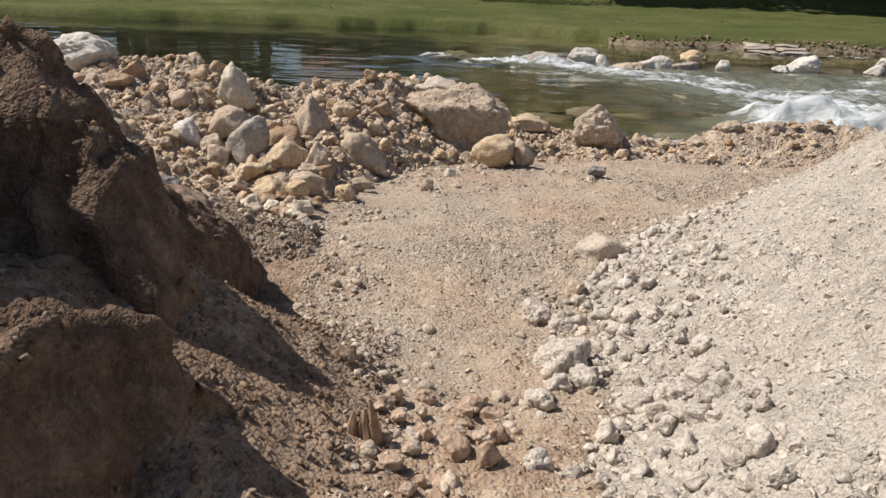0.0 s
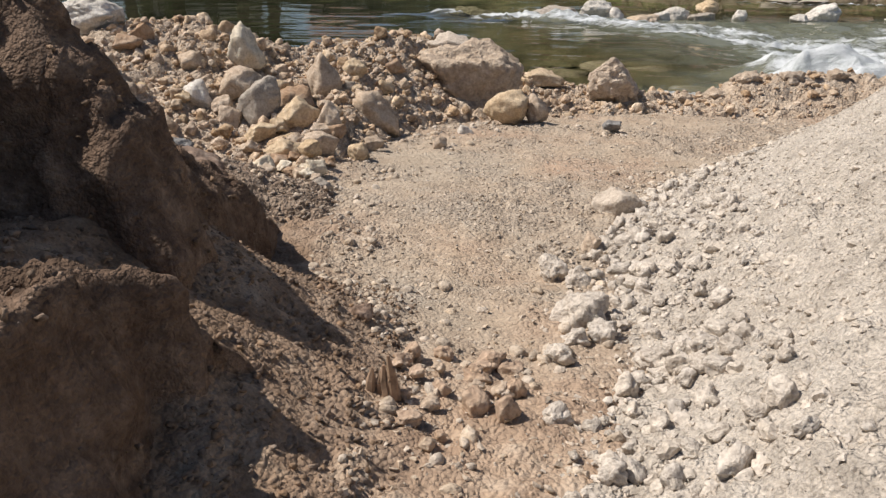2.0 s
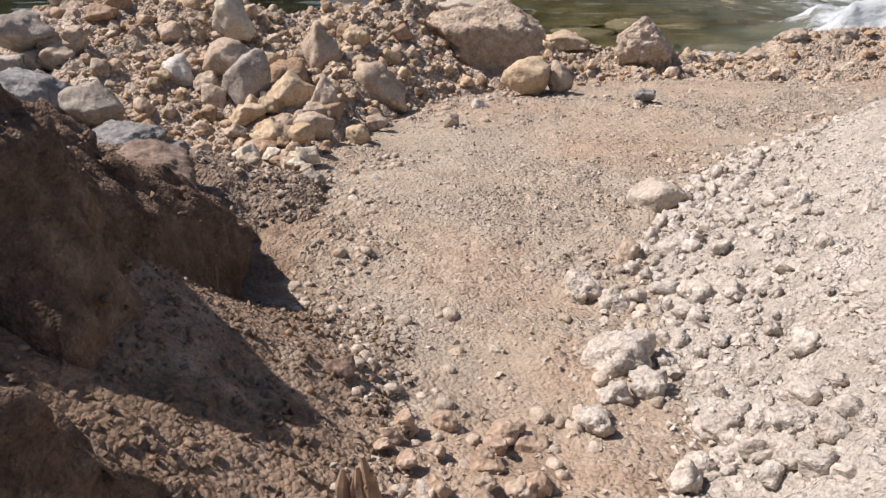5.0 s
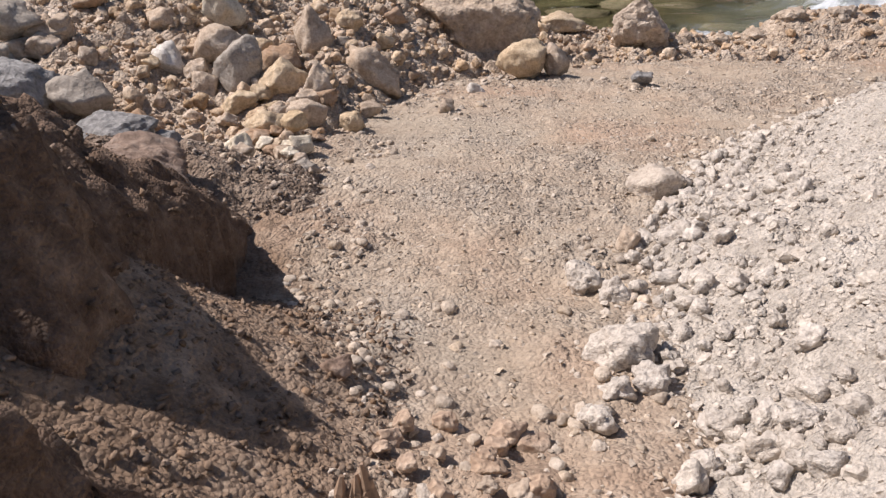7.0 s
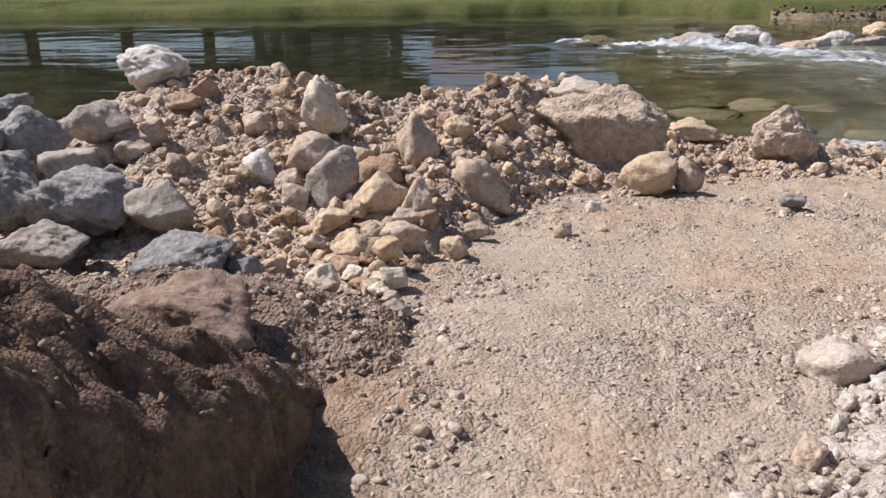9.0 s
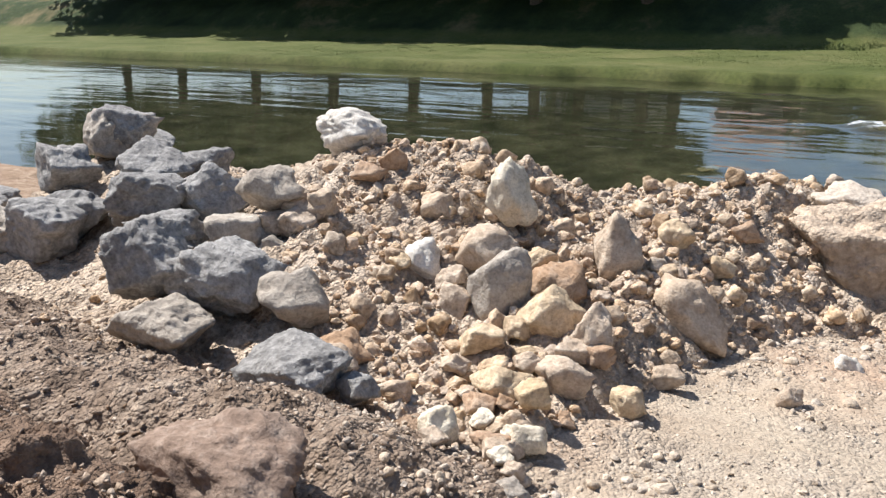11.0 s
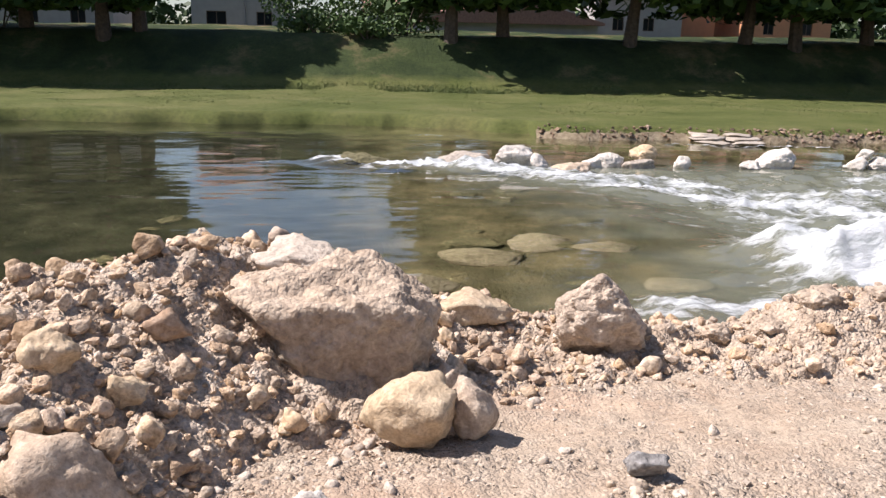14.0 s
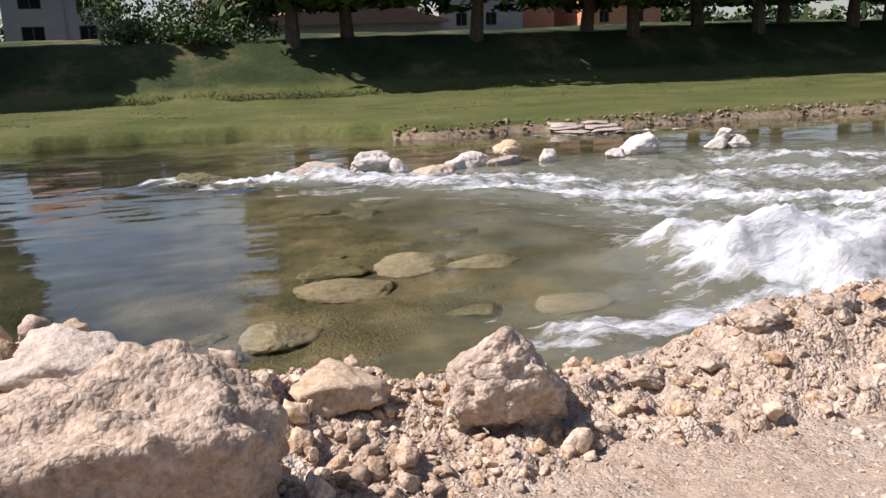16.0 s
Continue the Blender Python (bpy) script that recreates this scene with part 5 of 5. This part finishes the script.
def spots_in(rng, n, x0, x1, y0, y1, test):
    out = []
    while sum(map(len, out)) < n:
        p = np.stack([rng.uniform(x0, x1, n), rng.uniform(y0, y1, n)], 1)
        out.append(p[test(p[:, 0], p[:, 1])])
    return np.concatenate(out)[:n]


def on_berm(x, y):
    return berm_z(x, y) > np.maximum(land(x, y) - 0.03, -1.0)


def on_heap(x, y, reach=0.03):
    return heap_z(x, y) > land(x, y) - reach


def on_track(x, y):
    return (x > -0.3 - 0.5 * sstep(2.6, 3.8, y) - 3 * sstep(4.5, 5.5, y)) & ~on_heap(x, y) & ~on_berm(x, y) & (mound_z(x, y)[0] < land(x, y) + 0.03)


rng = np.random.default_rng(41)


def clear_of_boulders(x, y, reach=0.62):
    out = np.ones(len(x), bool)
    for a, b, r in TAKEN:
        out &= (x - a) ** 2 + ((y - b) * 0.8 + 0.05) ** 2 > (r * reach) ** 2
    return out


def in_rubble(x, y):
    return clear_of_boulders(x, y) & (rng.uniform(0, 1, len(x)) < 1 - 0.62 * sstep(1.3, 2.6, x)) & on_berm(x, y) & ((x > -2.7 - 0.5 * (y - 6)) | (rng.uniform(0, 1, len(x)) < 0.15))


p = spots_in(rng, 11000, -5.2, 5.2, 4.9, 10.4, in_rubble)
scatter("rubble_grit", "countless small tan stones on the bank", "stones", M_RUBBLE_I, p, sizes_of(rng, len(p), 0.012, 0.038, 1.6), 1, 0.30, False, GRIT)
p = spots_in(rng, 3000, -4.6, 5.0, 5.0, 10.3, in_rubble)
scatter("rubble_stones", "loose tan stones packed over the bank", "stones", M_RUBBLE_I, p, sizes_of(rng, len(p), 0.030, 0.08, 1.9), 11, 0.26, False, PEBBLES)
p = spots_in(rng, 420, -4.2, 4.6, 5.1, 10.1, in_rubble)
scatter("rubble_chunks", "broken tan rocks lying over the bank", "stones", M_RUBBLE_I, p, sizes_of(rng, len(p), 0.07, 0.14, 2.0), 12, 0.24, True, CHUNKS)
p = spots_in(rng, 17000, 0.0, 4.0, 0.6, 7.6, lambda x, y: on_heap(x, y, 0.02 + 0.10 * rng.uniform(0, 1, len(x)) ** 2))
near_foot = np.clip((heap_z(p[:, 0], p[:, 1]) - track_z(p[:, 0], p[:, 1])) / 0.7, 0, 1)
scatter("heap_gravel", "countless pale crumbs on the gravel heap", "gravel", M_HEAP_I, p, sizes_of(rng, len(p), 0.008, 0.045, 2.6) * (1.25 - 0.6 * near_foot), 2, 0.36, False, GRIT)
p = spots_in(rng, 1800, 0.1, 4.0, 0.8, 7.0, lambda x, y: on_heap(x, y, 0.05) & (rng.uniform(0, 1, len(x)) < 0.25 + 0.75 * sstep(0.75, 0.1, heap_z(x, y) - track_z(x, y)) + 0.5 * sstep(0.1, 0.5, fbm(x * 1.6, y * 1.6, 5.0, 2))))
near_foot = np.clip((heap_z(p[:, 0], p[:, 1]) - track_z(p[:, 0], p[:, 1])) / 0.7, 0, 1)
scatter("heap_lumps", "crusted pale lumps on the gravel heap", "gravel", M_HEAP_I, p, sizes_of(rng, len(p), 0.024, 0.085, 3.2) * (1.15 - 0.5 * near_foot), 13, 0.38, False, LUMPS)
p = spots_in(rng, 52000, -1.9, 4.0, 0.8, 9.4, on_track)
p = p[rng.uniform(0, 1, len(p)) < 0.46 * (1 - 0.72 * packed(p[:, 0], p[:, 1]))]
scatter("track_gravel", "scattered small stones and clods on the track", "gravel", M_SCREE_I, p, sizes_of(rng, len(p), 0.007, 0.045, 3.2), 3, 0.44, False, GRIT)
p = spots_in(rng, 2600, -1.6, 3.6, 1.2, 9.0, on_track)
p = p[rng.uniform(0, 1, len(p)) < 0.75 * (1 - packed(p[:, 0], p[:, 1])) * sstep(-0.5, 0.5, fbm(p[:, 0] * 1.3, p[:, 1] * 1.3, 9.0, 2))]
scatter("track_stones", "larger loose stones and clods on the track", "stones", M_SCREE_I, p, sizes_of(rng, len(p), 0.035, 0.085, 2.6), 15, 0.40, True, PEBBLES)
p = spots_in(rng, 5200, -5.0, -0.8, 3.8, 6.0, lambda x, y: hummock_z(x, y) > land(x, y) - 0.03)
scatter("loam_crumbs", "tan crumbs of soil over the hummocks", "soil", M_LOAM_I, p, sizes_of(rng, len(p), 0.008, 0.06, 3.2), 14, 0.36, True, GRIT)
p = spots_in(rng, 8000, -2.6, -0.15, 1.2, 4.6, lambda x, y: ((mound_z(x, y)[0] > land(x, y) - 0.1) & (rng.uniform(0, 1, len(x)) < 0.22)) | ((apron(x, y) > 0.02) & (mound_z(x, y)[0] < land(x, y))))
scatter("soil_clods", "crumbled brown soil clods on the mound", "soil", M_SOIL_I, p, sizes_of(rng, len(p), 0.007, 0.045, 3.4), 4, 0.38, True, GRIT)


def blades(name, label, spots, tall, wide, seed):
    """Grass blades, one thin triangle each."""
    rng = np.random.default_rng(seed)
    n = len(spots)
    z = land(spots[:, 0], spots[:, 1])
    a = rng.uniform(0, 6.28, n)
    h = tall * rng.uniform(0.4, 1.2, n)
    dx, dy = np.cos(a) * wide, np.sin(a) * wide
    lean = rng.normal(0, 0.35, (n, 2)) * h[:, None]
    v = np.stack([np.stack([spots[:, 0] - dx, spots[:, 1] - dy, z - 0.02], 1), np.stack([spots[:, 0] + dx, spots[:, 1] + dy, z - 0.02], 1), np.stack([spots[:, 0] + lean[:, 0], spots[:, 1] + lean[:, 1], z + h], 1)], 1).reshape(-1, 3)
    tagged(new(name, from_arrays(name, v, np.arange(3 * n).reshape(-1, 3), M_BLADE, False)), label, "grass", kind="stuff")



p = spots_in(rng, 30000, -28, 42, 25.8, 44.5, lambda x, y: (land(x, y) > -0.69) & (y > 30.5) & (vnoise(x * 0.6, y * 0.6) > -0.3))
blades("meadow_grass", "short mown grass of the river meadow", p, 0.03, 0.02, 21)
p = spots_in(rng, 20000, -32, 46, 43.8, 45.6, lambda x, y: rng.uniform(0, 1, len(x)) < sstep(-0.3, 0.5, fbm(x * 0.5, y * 0.8, 4.0, 3)) * sstep(45.6, 44.4, y))
blades("tall_grass", "taller weeds along the embankment foot", p, 0.10, 0.03, 22)
p = spots_in(rng, 1300, 4.5, 36, 25.2, 27.2, lambda x, y: (land(x, y) > -1.15) & (land(x, y) < -0.66))
scatter("bank_stones", "grey-brown stones along the far river edge", "stones", M_SOIL_I, p, sizes_of(rng, len(p), 0.04, 0.2, 2.5), 8, 0.35)

# ---- stones one can pick apart ----
PIECES = []
for k in range(12):
    PIECES.append((from_arrays("stone", CHUNKS[k][0] * 0.05, CHUNKS[k][1], M_RUBBLE), from_arrays("stone", CRUSTS[k][0] * 0.05, CRUSTS[k][1], ROCK["heap"])))


def stones_on(parent, spots, sizes, which, seed):
    rng = np.random.default_rng(seed)
    z = surface(spots[:, 0], spots[:, 1])
    for (x, y), h, s in zip(spots, z, sizes):
        ob = new("stone", PIECES[rng.integers(len(PIECES))][which])
        ob.parent = parent
        sc = 10 * s * rng.uniform(0.7, 1.2, 3)
        ob.matrix_world = Matrix.LocRotScale((x, y, h + s * 0.15), Euler(rng.uniform(0, 6.28, 3)), sc)


p = spots_in(rng, 300, -3.2, 2.2, 5.2, 9.9, lambda x, y: clear_of_boulders(x, y) & on_berm(x, y) & (x > -2.7 - 0.5 * (y - 6)))
stones_on(berm, p, sizes_of(rng, 300, 0.075, 0.17, 1.8), 0, 5)
p = spots_in(rng, 300, 0.2, 2.4, 1.5, 5.4, lambda x, y: on_heap(x, y, 0.06) & (heap_z(x, y) < track_z(x, y) + 0.38 * rng.uniform(0.2, 1, len(x))))
stones_on(heap, p, sizes_of(rng, 300, 0.04, 0.115, 2.2), 1, 6)
